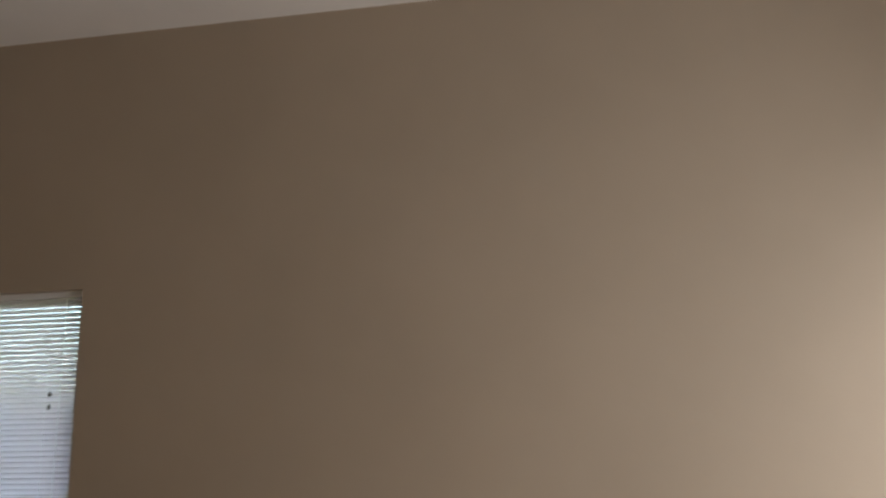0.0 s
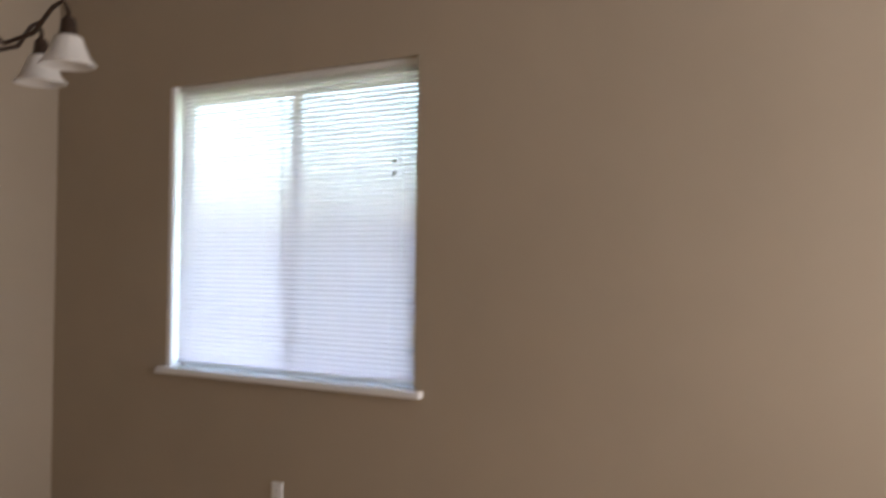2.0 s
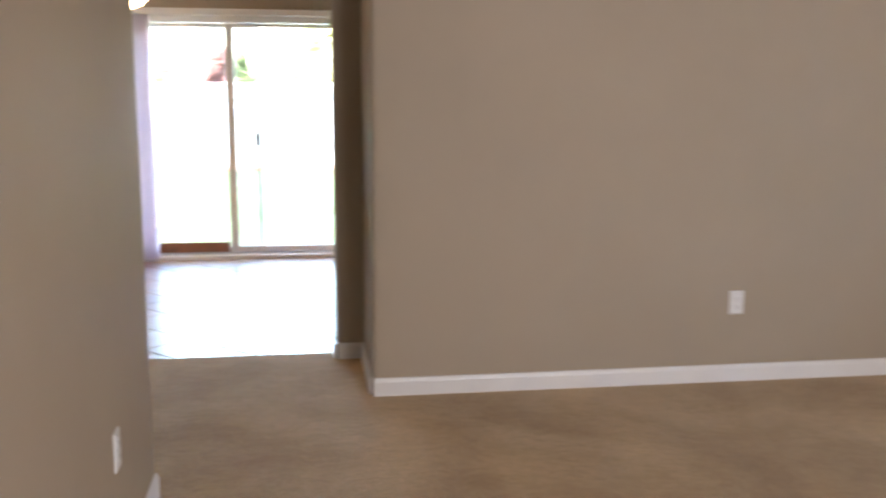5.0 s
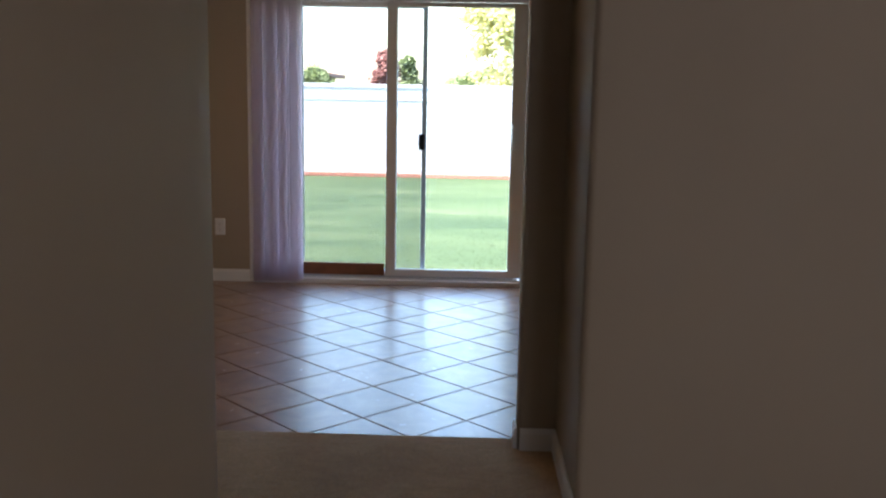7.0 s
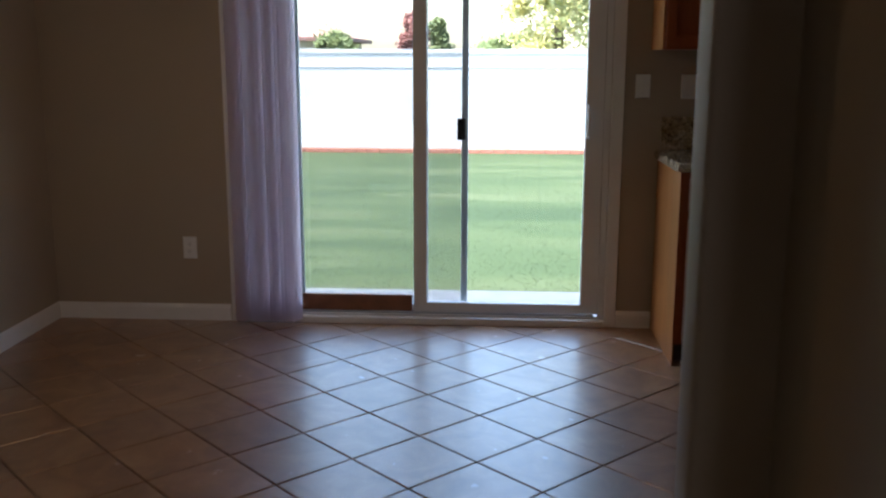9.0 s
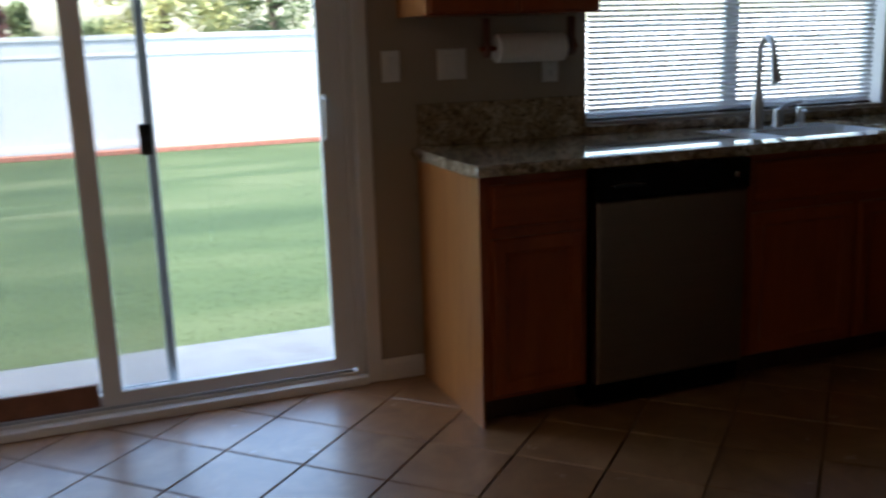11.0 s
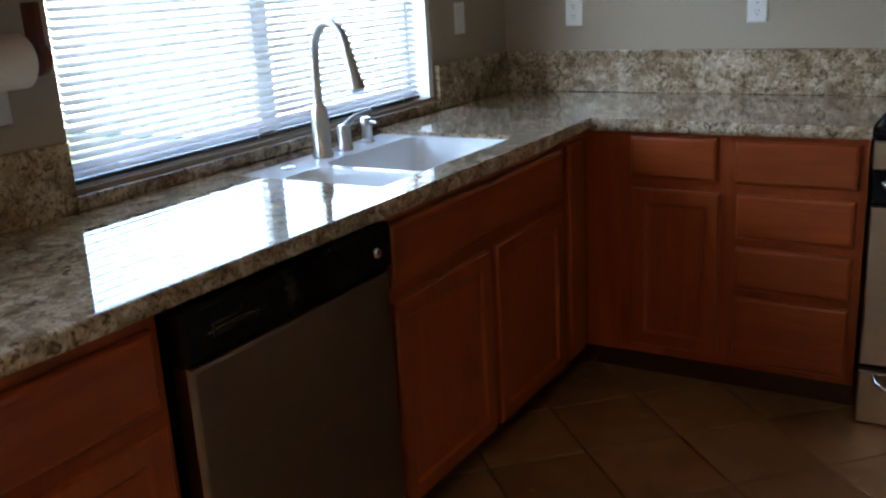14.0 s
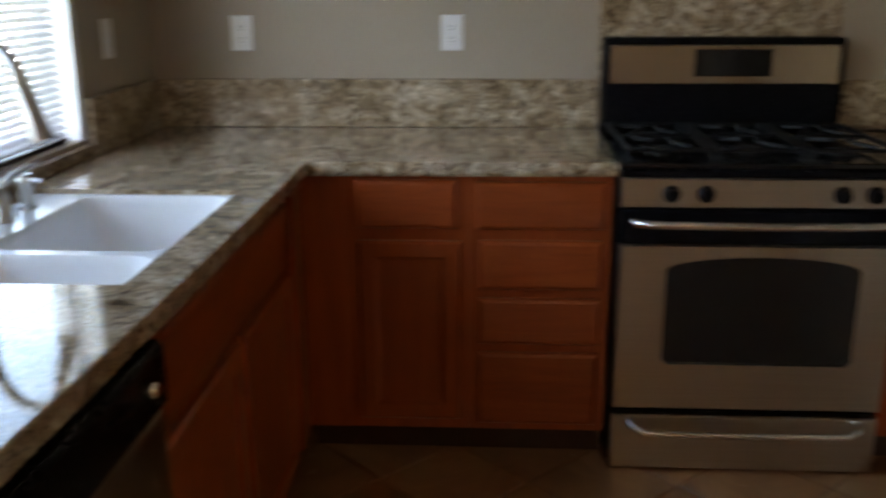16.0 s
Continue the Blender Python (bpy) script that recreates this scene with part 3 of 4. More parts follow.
slide = sash("sliding_panel", -1.221, DOOR[1] - 0.03, 0.026, 0.060, (0.070, 0.090), 0.03, 0.05, VINYL, GLASS, "white vinyl sliding glass panel")
screen = sash("screen_panel", -1.845, -0.945, 0.110, 0.128, (0.035, 0.035), 0.035, 0.035, GRAY_SCREEN_FRAME, SCREEN, "grey aluminium insect screen panel")
part("latch", boxed(-1.002, -0.957, 0.088, 0.110, 0.945, 1.055, bevel=0.008), BLACK, screen, "black plastic latch")
bm = bmesh.new()
tube(bm, [(-0.346, 0.026, 0.965), (-0.346, -0.004, 0.98), (-0.346, -0.010, 1.045), (-0.346, -0.004, 1.11), (-0.346, 0.026, 1.125)], 0.008, 8)
part("pull_handle", bm, VINYL, slide, smooth=True)

# casing round the door, on the room side
bm = cells(bmesh.new(), [DOOR[0] - 0.055, DOOR[0], DOOR[1], DOOR[1] + 0.060], [-0.014, 0.0], [0.0, DOOR[2], DOOR[2] + 0.055], lambda x, y, z: not (DOOR[0] < x < DOOR[1] and z < DOOR[2]))
bmesh.ops.bevel(bm, geom=[e for e in bm.edges if all(v.co.y < -0.01 for v in e.verts)], offset=0.005, segments=2, affect="EDGES")
setting("trim", bm, TRIM_WHITE, "white painted casing round the patio door", "trim")
setting("trim", boxed(DOOR[0], DOOR[1], -0.030, 0.010, 0.0, 0.036, bevel=0.006), TRIM_WHITE, "low white threshold below the patio door", "trim")

# board laid in the track of the fixed side
bm = boxed(DOOR[0] + 0.06, -1.230, 0.030, 0.054, 0.057, 0.142, bevel=0.004)
tagged(link_mesh("track_board", bm, TRACK_WOOD), "brown wooden security board standing in the door track", "board")

# vertical blind, drawn back to one side
vblind = thing("vertical_blind", (-1.95, -0.08, 0.02), "white vertical blind bunched beside the patio door", "blind")
part("headrail", boxed(DOOR[0] - 0.05, DOOR[1] + 0.03, -0.10, -0.045, 2.0, 2.05, bevel=0.006), VINYL, vblind, "white headrail across the door")
rng = random.Random(4)
for k in range(15):
    x = -2.098 + 0.0205 * k
    w, a, y = 0.089, radians(66 + rng.uniform(-12, 12)), -0.075 + rng.uniform(-0.012, 0.012)
    bm = bmesh.new()
    rows = []
    for z in (0.025, 0.7, 1.4, 1.995):
        row = []
        for s in (-1, -0.5, 0, 0.5, 1):
            bow = 0.007 * (1 - s * s)
            px, py = s * w / 2 * math.cos(a) - bow * math.sin(a), s * w / 2 * math.sin(a) + bow * math.cos(a)
            row.append(bm.verts.new((x + px, y + py, z)))
        rows.append(row)
    for p, q in zip(rows, rows[1:]):
        for i in range(4):
            bm.faces.new((p[i], p[i + 1], q[i + 1], q[i]))
    bmesh.ops.solidify(bm, geom=list(bm.faces), thickness=0.0012)
    part("vane", bm, VANE, vblind, smooth=True)

# ---- windows with horizontal blinds ----


def window(name, m, wide, z0, z1, label, screened=False, stile=0.018):
    """A two-part white slider in its opening. Local x runs along the wall, local -y faces the room, y = 0 is the wall's inner face."""
    ob = thing(name, m @ Vector((wide / 2, 0.1, z0)), label, "window", kind="structure")

    def piece(n, bm, mat, parent, label=""):
        bm.transform(m)
        return part(n, bm, mat, parent, label)

    f = cells(bmesh.new(), [0, 0.045, wide - 0.045, wide], [0.085, 0.13], [z0, z0 + 0.045, z1 - 0.045, z1], lambda x, y, z: x < 0.045 or x > wide - 0.045 or z < z0 + 0.045 or z > z1 - 0.045)
    piece("window_frame", f, VINYL, ob)
    piece("meeting_stile", boxed(wide / 2 - stile, wide / 2 + 0.018, 0.088, 0.122, z0 + 0.045, z1 - 0.045, bevel=0.004), VINYL, ob)
    for x0, x1 in ((0.04, wide / 2 - stile + 0.004), (wide / 2 + 0.014, wide - 0.04)):
        pane = piece("pane", boxed(x0, x1, 0.102, 0.106, z0 + 0.04, z1 - 0.04), GLASS, ob)
        pane.visible_shadow = False
    if screened:
        piece("insect_screen", boxed(wide / 2, wide - 0.03, 0.116, 0.1175, z0 + 0.03, z1 - 0.03), FINE_SCREEN, ob, "grey insect screen over one half")
    return ob


def slat_blind(name, m, wide, z0, z1, label, pitch=0.0205, tilt=38, depth=0.025, cords=(0.1, 0.5, 0.9), y=0.045, mat=SLAT, crown=0.0030, rail=PLASTIC):
    ob = thing(name, m @ Vector((wide / 2, y, z1)), label, "blind")

    def piece(n, bm, mat, label="", smooth=False):
        bm.transform(m)
        return part(n, bm, mat, ob, label, smooth)

    piece("headrail", boxed(0.006, wide - 0.006, y - 0.014, y + 0.014, z1 - 0.028, z1 - 0.001, bevel=0.003), PLASTIC, "white metal headrail")
    low = z0 + 0.014
    piece("bottom_rail", boxed(0.008, wide - 0.008, y - 0.012, y + 0.012, low, low + 0.012, bevel=0.003), rail)
    bm = bmesh.new()
    a = radians(tilt)
    rows = []
    for s in (-1, -0.6, -0.2, 0.2, 0.6, 1):
        bow = crown * (1 - s * s)
        py, pz = s * depth / 2 * math.cos(a) - bow * math.sin(a), s * depth / 2 * math.sin(a) + bow * math.cos(a)
        rows.append([bm.verts.new((x, py, pz)) for x in (0.01, wide - 0.01)])
    for p, q in zip(rows, rows[1:]):
        bm.faces.new((p[0], p[1], q[1], q[0]))
    bmesh.ops.solidify(bm, geom=list(bm.faces), thickness=0.0006)
    turn = m.to_3x3().to_4x4()
    bm.transform(turn)
    first = None
    n = int((z1 - 0.04 - low - 0.018) / pitch)
    gap = (z1 - 0.04 - low - 0.018) / n
    for k in range(n + 1):
        at = m @ Vector((0, y, low + 0.022 + gap * k))
        if first is None:
            first = part("slat", bm, mat, None)
            s = first
        else:
            s = first.copy()
            scene.collection.objects.link(s)
        s.location = at
        s.parent = ob
        s.matrix_parent_inverse = ob.matrix_world.inverted()
    for c in cords:
        for off in (-0.012, 0.012):
            piece("ladder_cord", tube(bmesh.new(), [(wide * c, y + off, low), (wide * c, y + off, z1 - 0.02)], 0.0009, 5), PLASTIC)
    return ob, piece


KW = pose(KWIN[0], NORTH, 0)
window("window_1", KW, KWIN[1] - KWIN[0], KWIN[2], KWIN[3], "white vinyl sliding window over the kitchen sink", stile=0.052)
# bottom rail coloured dark to draw the shadow line between blind and sill
slat_blind("window_blind", KW @ pose(0.012, 0, 0), KWIN[1] - KWIN[0] - 0.075, KWIN[2] + 0.002, KWIN[3], "lowered white slatted blind over the kitchen sink", cords=(0.42, 0.92), tilt=29, y=0.032, rail=BRONZE)
setting("window_sill", boxed(KWIN[0] + 0.002, KWIN[1] - 0.002, 0.0, 0.086, KWIN[2] - 0.002, KWIN[2] + 0.012, bevel=0.003), TAN, "tan painted sill inside the kitchen window", "sill")
setting("trim", boxed(KWIN[1] - 0.03, KWIN[1] - 0.002, 0.004, 0.086, KWIN[2] + 0.013, KWIN[3]), TRIM_WHITE, "white painted window reveal liner", "trim")

LW = pose(LIV_EAST, LWIN[1], 0, 0, 0, -90)
LWIDE = LWIN[1] - LWIN[0]
window("window_2", LW, LWIDE, LWIN[2], LWIN[3], "white vinyl sliding window in the living room", True)
_, piece = slat_blind("window_blind", LW @ pose(0.035, 0, 0), LWIDE - 0.045, LWIN[2] + 0.012, LWIN[3], "lowered white slatted blind with wand and cords", cords=(0.06, 0.4, 0.9), tilt=69, pitch=0.0228, crown=0.0050, mat=METAL_SLAT)
piece("tilt_wand", tube(bmesh.new(), [(0.05, 0.02, LWIN[3] - 0.03), (0.052, 0.018, 1.55)], 0.004, 6), PLASTIC, "clear plastic tilt wand", True)
for x, z in ((0.47 * LWIDE, 1.55), (0.925 * LWIDE, 1.55)):
    piece("pull_cord", tube(bmesh.new(), [(x, 0.018, LWIN[3] - 0.03), (x - 0.004, 0.016, z)], 0.0022, 6), PLASTIC, "white lift cord", True)
for z in (1.985, 1.93):
    piece("cord_stop", lathe(bmesh.new(), (0.893 * LWIDE, 0.016, z), [(0.002, -0.011), (0.006, -0.008), (0.0075, 0.0), (0.004, 0.009), (0.002, 0.011)], 10), BRONZE, "dark cord stop", True)
setting("window_sill", boxed(LIV_EAST - 0.035, LIV_EAST + 0.085, LWIN[0] - 0.045, LWIN[1] + 0.045, LWIN[2] - 0.03, LWIN[2] + 0.004, bevel=0.006), TRIM_WHITE, "white painted projecting window sill", "sill")
setting("trim", boxed(LIV_EAST + 0.002, LIV_EAST + 0.086, LWIN[1] - 0.028, LWIN[1] - 0.002, LWIN[2] + 0.004, LWIN[3]), TRIM_WHITE, "white painted window reveal liner", "trim")

# ---- kitchen cabinets ----
FACE_N, FACE_E = -0.61, 2.285          # cabinet face frames of the two runs
TOP = 0.914
PANELLED = [(0.0, 0.0), (0.0, 0.013), (0.006, 0.019), (0.046, 0.019), (0.050, 0.016), (0.056, 0.0115), (0.064, 0.0105)]
DRAWER = [(0.0, 0.0), (0.0, 0.010), (0.004, 0.016), (0.012, 0.019)]
AXN = ((1, 0, 0), Z, (0, -1, 0))       # along, up, out of the north run
AXE = ((0, -1, 0), Z, (-1, 0, 0))      # the same for the east run


def front(kind, parent, ax, o, w, h):
    if kind == "door":
        return part("cabinet_door", slab(bmesh.new(), o, *ax, w, h, PANELLED), CHERRY, parent)
    return part("drawer", slab(bmesh.new(), o, *ax, w, h, DRAWER), CHERRY_X if ax is AXN else CHERRY_Y, parent)


def base_unit(label, ax, lo, hi, fronts, high=0.873):
    """A base cabinet between lo and hi along its run, with its fronts as (kind, from, to, low, high)."""
    if ax is AXN:
        ob = thing("base_cabinet", ((lo + hi) / 2, -0.3, 0), label, "cabinet", "kitchen base cabinets")
        carcass = boxed(lo, hi, FACE_N, -0.022, 0.10, high)
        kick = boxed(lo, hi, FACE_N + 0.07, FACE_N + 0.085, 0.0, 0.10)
    else:
        ob = thing("base_cabinet", (2.6, -(lo + hi) / 2, 0), label, "cabinet", "kitchen base cabinets")
        carcass = boxed(FACE_E, EAST - 0.022, -hi, -lo, 0.10, 0.873)
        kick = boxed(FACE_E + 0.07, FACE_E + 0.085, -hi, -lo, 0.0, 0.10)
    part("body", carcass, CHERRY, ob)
    part("toe_kick", kick, SHADED_KICK, ob, "recessed toe kick with its shade put into the colour")
    for kind, a, b, z0, z1 in fronts:
        o = (a, FACE_N - 0.0005, z0) if ax is AXN else (FACE_E - 0.0005, -a, z0)
        front(kind, ob, ax, o, b - a, z1 - z0)
    return ob


left_unit = base_unit("cherry-stained base cabinet with a pale maple end panel", AXN, 0.004, 0.395, [("drawer", 0.035, 0.375, 0.700, 0.845), ("door", 0.035, 0.375, 0.115, 0.665)])
part("side_panel", boxed(-0.003, 0.003, FACE_N - 0.001, -0.016, 0.0, 0.873), MAPLE, left_unit, "pale maple veneer end panel")
part("face_stile", boxed(-0.003, 0.030, FACE_N - 0.003, FACE_N + 0.002, 0.10, 0.873, bevel=0.001), CHERRY, left_unit)
sink_unit = base_unit("cherry-stained sink cabinet with two recessed-panel doors", AXN, 1.048, 2.075, [("drawer", 1.082, 2.050, 0.690, 0.845), ("door", 1.082, 1.555, 0.105, 0.655), ("door", 1.595, 2.050, 0.105, 0.655)], 0.64)
part("top_rail", boxed(1.048, 2.075, FACE_N, FACE_N + 0.016, 0.641, 0.873), CHERRY, sink_unit)
filler = base_unit("cherry-stained corner filler between the two cabinet runs", AXN, 2.076, FACE_E - 0.001, [])
part("panel", slab(bmesh.new(), (2.105, FACE_N - 0.0005, 0.105), *AXN, 0.115, 0.745, DRAWER), CHERRY, filler)
part("corner_stile", boxed(FACE_E - 0.004, FACE_E + 0.001, -0.735, FACE_N - 0.001, 0.10, 0.873, bevel=0.001), CHERRY, filler)
base_unit("cherry-stained base cabinet with one drawer and one door", AXE, 0.612, 1.088, [("drawer", 0.772, 1.055, 0.720, 0.860), ("door", 0.773, 1.066, 0.135, 0.684)])
base_unit("cherry-stained cabinet with a stack of four drawers", AXE, 1.0885, 1.488,
          [("drawer", 1.110, 1.467, 0.720, 0.855), ("drawer", 1.118, 1.464, 0.543, 0.687), ("drawer", 1.118, 1.464, 0.376, 0.515), ("drawer", 1.118, 1.462, 0.124, 0.349)])
base_unit("cherry-stained base cabinet beyond the range", AXE, 2.275, 2.950, [("drawer", 2.300, 2.925, 0.720, 0.855), ("door", 2.300, 2.605, 0.130, 0.684), ("door", 2.617, 2.925, 0.130, 0.684)])

# upper cabinet beside the window
ucab = thing("wall_cabinet", (0.28, 0, 1.395), "cherry-stained wall cabinet with a pale end panel", "cabinet")
part("body", boxed(-0.052, 0.608, -0.32, -0.001, 1.395, 2.25), CHERRY, ucab)
part("side_panel", boxed(-0.058, -0.053, -0.318, -0.001, 1.395, 2.25), MAPLE, ucab, "pale maple veneer end panel")
for x0, x1 in ((-0.048, 0.272), (0.284, 0.604)):
    part("cabinet_door", slab(bmesh.new(), (x0, -0.3205, 1.40), *AXN, x1 - x0, 0.855, PANELLED), CHERRY, ucab)

# ---- worktop, splashbacks and sink ----
CUT = (1.158, 1.880, -0.556, -0.058)
bm = cells(bmesh.new(), [-0.022, CUT[0], CUT[1], 2.245, EAST - 0.002], [-1.494, -0.646, CUT[2], CUT[3], -0.002], [0.874, TOP],
           lambda x, y, z: (y > -0.646 or x > 2.245) and not (CUT[0] < x < CUT[1] and CUT[2] < y < CUT[3]))
lip = [e for e in bm.edges if all(abs(v.co.y + 0.646) < 1e-4 and v.co.x < 2.246 or abs(v.co.x - 2.245) < 1e-4 or abs(v.co.x + 0.022) < 1e-4 for v in e.verts) and len({round(v.co.z, 3) for v in e.verts}) == 1]
bmesh.ops.bevel(bm, geom=lip, offset=0.018, segments=5, profile=0.5, affect="EDGES")
top_ob = tagged(link_mesh("worktop", bm, GRANITE, True), "polished speckled beige granite worktop turning the corner", "worktop") or bpy.context.scene.objects["worktop"]
for f in top_ob.data.polygons:
    f.use_smooth = max(abs(c) for c in f.normal) < 0.995
bm = boxed(2.245, EAST - 0.002, -2.950, -2.272, 0.874, TOP, bevel=0.008)
tagged(link_mesh("worktop", bm, GRANITE, True), "short polished beige granite worktop beyond the range", "worktop")


def splash(label, *b):
    tagged(link_mesh("splashback", boxed(*b, bevel=0.003), SPLASH_GRANITE), label, "splashback", kind="structure")


splash("speckled beige granite splashback beside the wall switches", 0.006, 0.722, -0.022, -0.002, TOP + 0.0005, 1.076)
splash("low granite strip below the window sill", 0.724, 2.324, -0.022, -0.002, TOP + 0.0005, 0.949)
splash("speckled beige granite splashback between window and corner", 2.326, EAST - 0.024, -0.022, -0.002, TOP + 0.0005, 1.076)
splash("speckled beige granite splashback along the range wall", EAST - 0.022, EAST - 0.002, -1.494, -0.002, TOP + 0.0005, 1.076)
splash("tall granite panel on the wall behind the range", EAST - 0.016, EAST - 0.002, -2.269, -1.4965, 0.93, 1.62)
splash("speckled beige granite splashback beyond the range", EAST - 0.022, EAST - 0.002, -2.950, -2.2715, TOP + 0.0005, 1.076)

sink = thing("kitchen_sink", (1.475, -0.33, 0.7), "white double-bowl porcelain sink set into the granite worktop", "sink")
RIM = 0.902


def bowl(name, x0, x1, y0, y1, ox0, ox1, deep, label):
    oy0, oy1 = CUT[2] + 0.0005, CUT[3] - 0.0005
    loops = [[(x, y, RIM) for x, y in rounded(ox0, ox1, oy0, oy1, 0.004)],
             [(x, y, RIM) for x, y in rounded(x0, x1, y0, y1, 0.055)]]
    for inset, drop in ((0.004, 0.005), (0.010, 0.02), (0.018, deep - 0.05), (0.032, deep - 0.016), (0.060, deep)):
        loops.append([(x, y, RIM - drop) for x, y in rounded(x0 + inset, x1 - inset, y0 + inset, y1 - inset, max(0.055 - inset * 0.3, 0.02))])
    b = part(name, skin(bmesh.new(), loops, False, True), SINK_WHITE, sink, label, True)
    cx, cy = (x0 + x1) / 2, (y0 + y1) / 2
    part("drain", lathe(bmesh.new(), (cx, cy, RIM - deep + 0.001), [(0.045, 0.0), (0.043, 0.004), (0.030, 0.003), (0.012, -0.0005), (0.0, 0.0005)], 20), CHROME, b, "steel drain", True)


bowl("small_bowl", 1.182, 1.366, -0.546, -0.205, CUT[0] + 0.0005, 1.380, 0.15, "smaller white bowl")
bowl("large_bowl", 1.394, 1.866, -0.546, -0.185, 1.380, CUT[1] - 0.0005, 0.20, "larger white bowl")
part("hole_cover", lathe(bmesh.new(), (1.32, -0.135, RIM + 0.0005), [(0.022, 0.0), (0.022, 0.003), (0.018, 0.006), (0.0, 0.007)], 16), CHROME, sink, "steel hole cover", True)

fx, fy = 1.492, -0.122
tap = thing("faucet", (fx, fy, RIM), "brushed nickel gooseneck faucet with pull-down head", "faucet")
part("body", lathe(bmesh.new(), (fx, fy, RIM), [(0.030, 0.0), (0.030, 0.012), (0.026, 0.02), (0.026, 0.10), (0.023, 0.135), (0.016, 0.155)], 20), NICKEL, tap, smooth=True)
sx, sy, sz = 1.409, -0.327, 1.108
way = Vector((sx - fx, sy - fy, 0))
pts = [(fx, fy, RIM + 0.15), (fx, fy, 1.13), (fx, fy, 1.17)]
for k in range(1, 11):
    a = radians(180 - 17.2 * k)
    s = 0.42 * (1 + math.cos(a))
    pts.append((fx + way.x * s, fy + way.y * s, 1.185 + 0.098 * math.sin(a)))
part("gooseneck", tube(bmesh.new(), pts, 0.0125, 14), NICKEL, tap, smooth=True)
e0 = Vector(pts[-1])
e1 = Vector((sx, sy, sz))
d = (e1 - e0)
part("spray_head", tube(bmesh.new(), [e0 - d * 0.05, e0 + d * 0.1, e0 + d * 0.5, e0 + d * 0.85, e1], [0.0145, 0.016, 0.0165, 0.021, 0.020], 14), NICKEL, tap, smooth=True)
hx, hy = 1.605, -0.118
lever = thing("faucet_lever", (hx, hy, RIM), "brushed nickel faucet lever beside the gooseneck", "faucet lever")
part("base", lathe(bmesh.new(), (hx, hy, RIM), [(0.024, 0), (0.024, 0.01), (0.020, 0.016), (0.021, 0.055), (0.017, 0.075), (0.0, 0.08)], 18), NICKEL, lever, smooth=True)
part("handle", tube(bmesh.new(), [(hx, hy, RIM + 0.068), (hx + 0.035, hy - 0.02, RIM + 0.095), (hx + 0.085, hy - 0.045, RIM + 0.108)], [0.011, 0.009, 0.006], 10), NICKEL, lever, smooth=True)
px, py = 1.735, -0.108
soap = thing("soap_dispenser", (px, py, RIM), "short brushed nickel soap dispenser on the sink ledge", "soap dispenser")
part("base", lathe(bmesh.new(), (px, py, RIM), [(0.022, 0), (0.022, 0.008), (0.017, 0.012), (0.017, 0.052), (0.019, 0.054), (0.019, 0.072), (0.015, 0.078), (0.0, 0.078)], 18), NICKEL, soap, smooth=True)
part("spout", tube(bmesh.new(), [(px, py, RIM + 0.066), (px - 0.01, py - 0.045, RIM + 0.064)], [0.007, 0.005], 8), NICKEL, soap, smooth=True)

# ---- dishwasher ----
dw = thing("dishwasher", (0.72, -0.33, 0.0), "stainless dishwasher with black control panel under the worktop", "dishwasher")
part("body", boxed(0.402, 1.042, -0.615, -0.03, 0.02, 0.868), BLACK, dw)
part("door", slab(bmesh.new(), (0.414, -0.616, 0.105), *AXN, 0.618, 0.655, [(0, 0), (0, 0.032), (0.005, 0.038), (0.012, 0.040)]), ROOM_TINTED_STEEL, dw, "brushed stainless steel door")
panel = part("control_panel", slab(bmesh.new(), (0.406, -0.616, 0.764), *AXN, 0.634, 0.104, [(0, 0), (0, 0.036), (0.008, 0.046), (0.014, 0.046)]), BLACK, dw, "glossy black control panel")
# the highlight along the pocket handle's edge, modelled as a thin tube
part("handle_glint", tube(bmesh.new(), [(0.462 + 0.012 * k, -0.6635, 0.812 + 0.007 * math.sin(math.pi * k / 11)) for k in range(12)], 0.0018, 6), ROOM_TINTED_STEEL, panel, "thin arc modelled for the glint on the pocket handle's edge", True)
part("handle_recess", slab(bmesh.new(), (0.47, -0.6615, 0.800), *AXN, 0.12, 0.028, [(0, 0), (0, 0.002), (0.004, 0.006), (0.010, 0.002)]), BLACK_GLASS, panel)
part("knob", lathe(bmesh.new(), (0.972, -0.662, 0.815), [(0.013, 0.0), (0.013, -0.006), (0.010, -0.011), (0.0, -0.012)], 18, "y"), CHROME, panel, "small bright knob", True)
part("kick_plate", boxed(0.41, 1.035, -0.575, -0.56, 0.0, 0.10), BLACK, dw, "black recessed kick plate")
for x in (0.44, 1.0):
    part("foot", lathe(bmesh.new(), (x, -0.1, 0.0), [(0.02, 0), (0.02, 0.01), (0.01, 0.02)], 10), BLACK, dw)

# ---- gas range ----
RY0, RY1, RX = -1.502, -2.265, 2.240
stove = thing("gas_range", (2.55, (RY0 + RY1) / 2, 0.0), "stainless and black gas range with oven below", "range")
part("body", boxed(RX + 0.03, EAST - 0.018, RY1, RY0, 0.02, 0.895), BLACK, stove, "black enamel side panels")
part("cooktop", boxed(RX + 0.012, EAST - 0.10, RY1, RY0, 0.8955, 0.915, bevel=0.006), BLACK_GLASS, stove, "black enamel cooktop")
WR = RY0 - RY1
ctl = part("control_strip", slab(bmesh.new(), (RX + 0.03, RY0, 0.793), *AXE, WR, 0.082, [(0, 0), (0, 0.026), (0.004, 0.031), (0.010, 0.031)]), STEEL, stove, "stainless steel knob strip")
part("front_lip", boxed(RX + 0.004, RX + 0.03, RY1, RY0, 0.8755, 0.895, bevel=0.006), BLACK, stove, "black enamel lip")
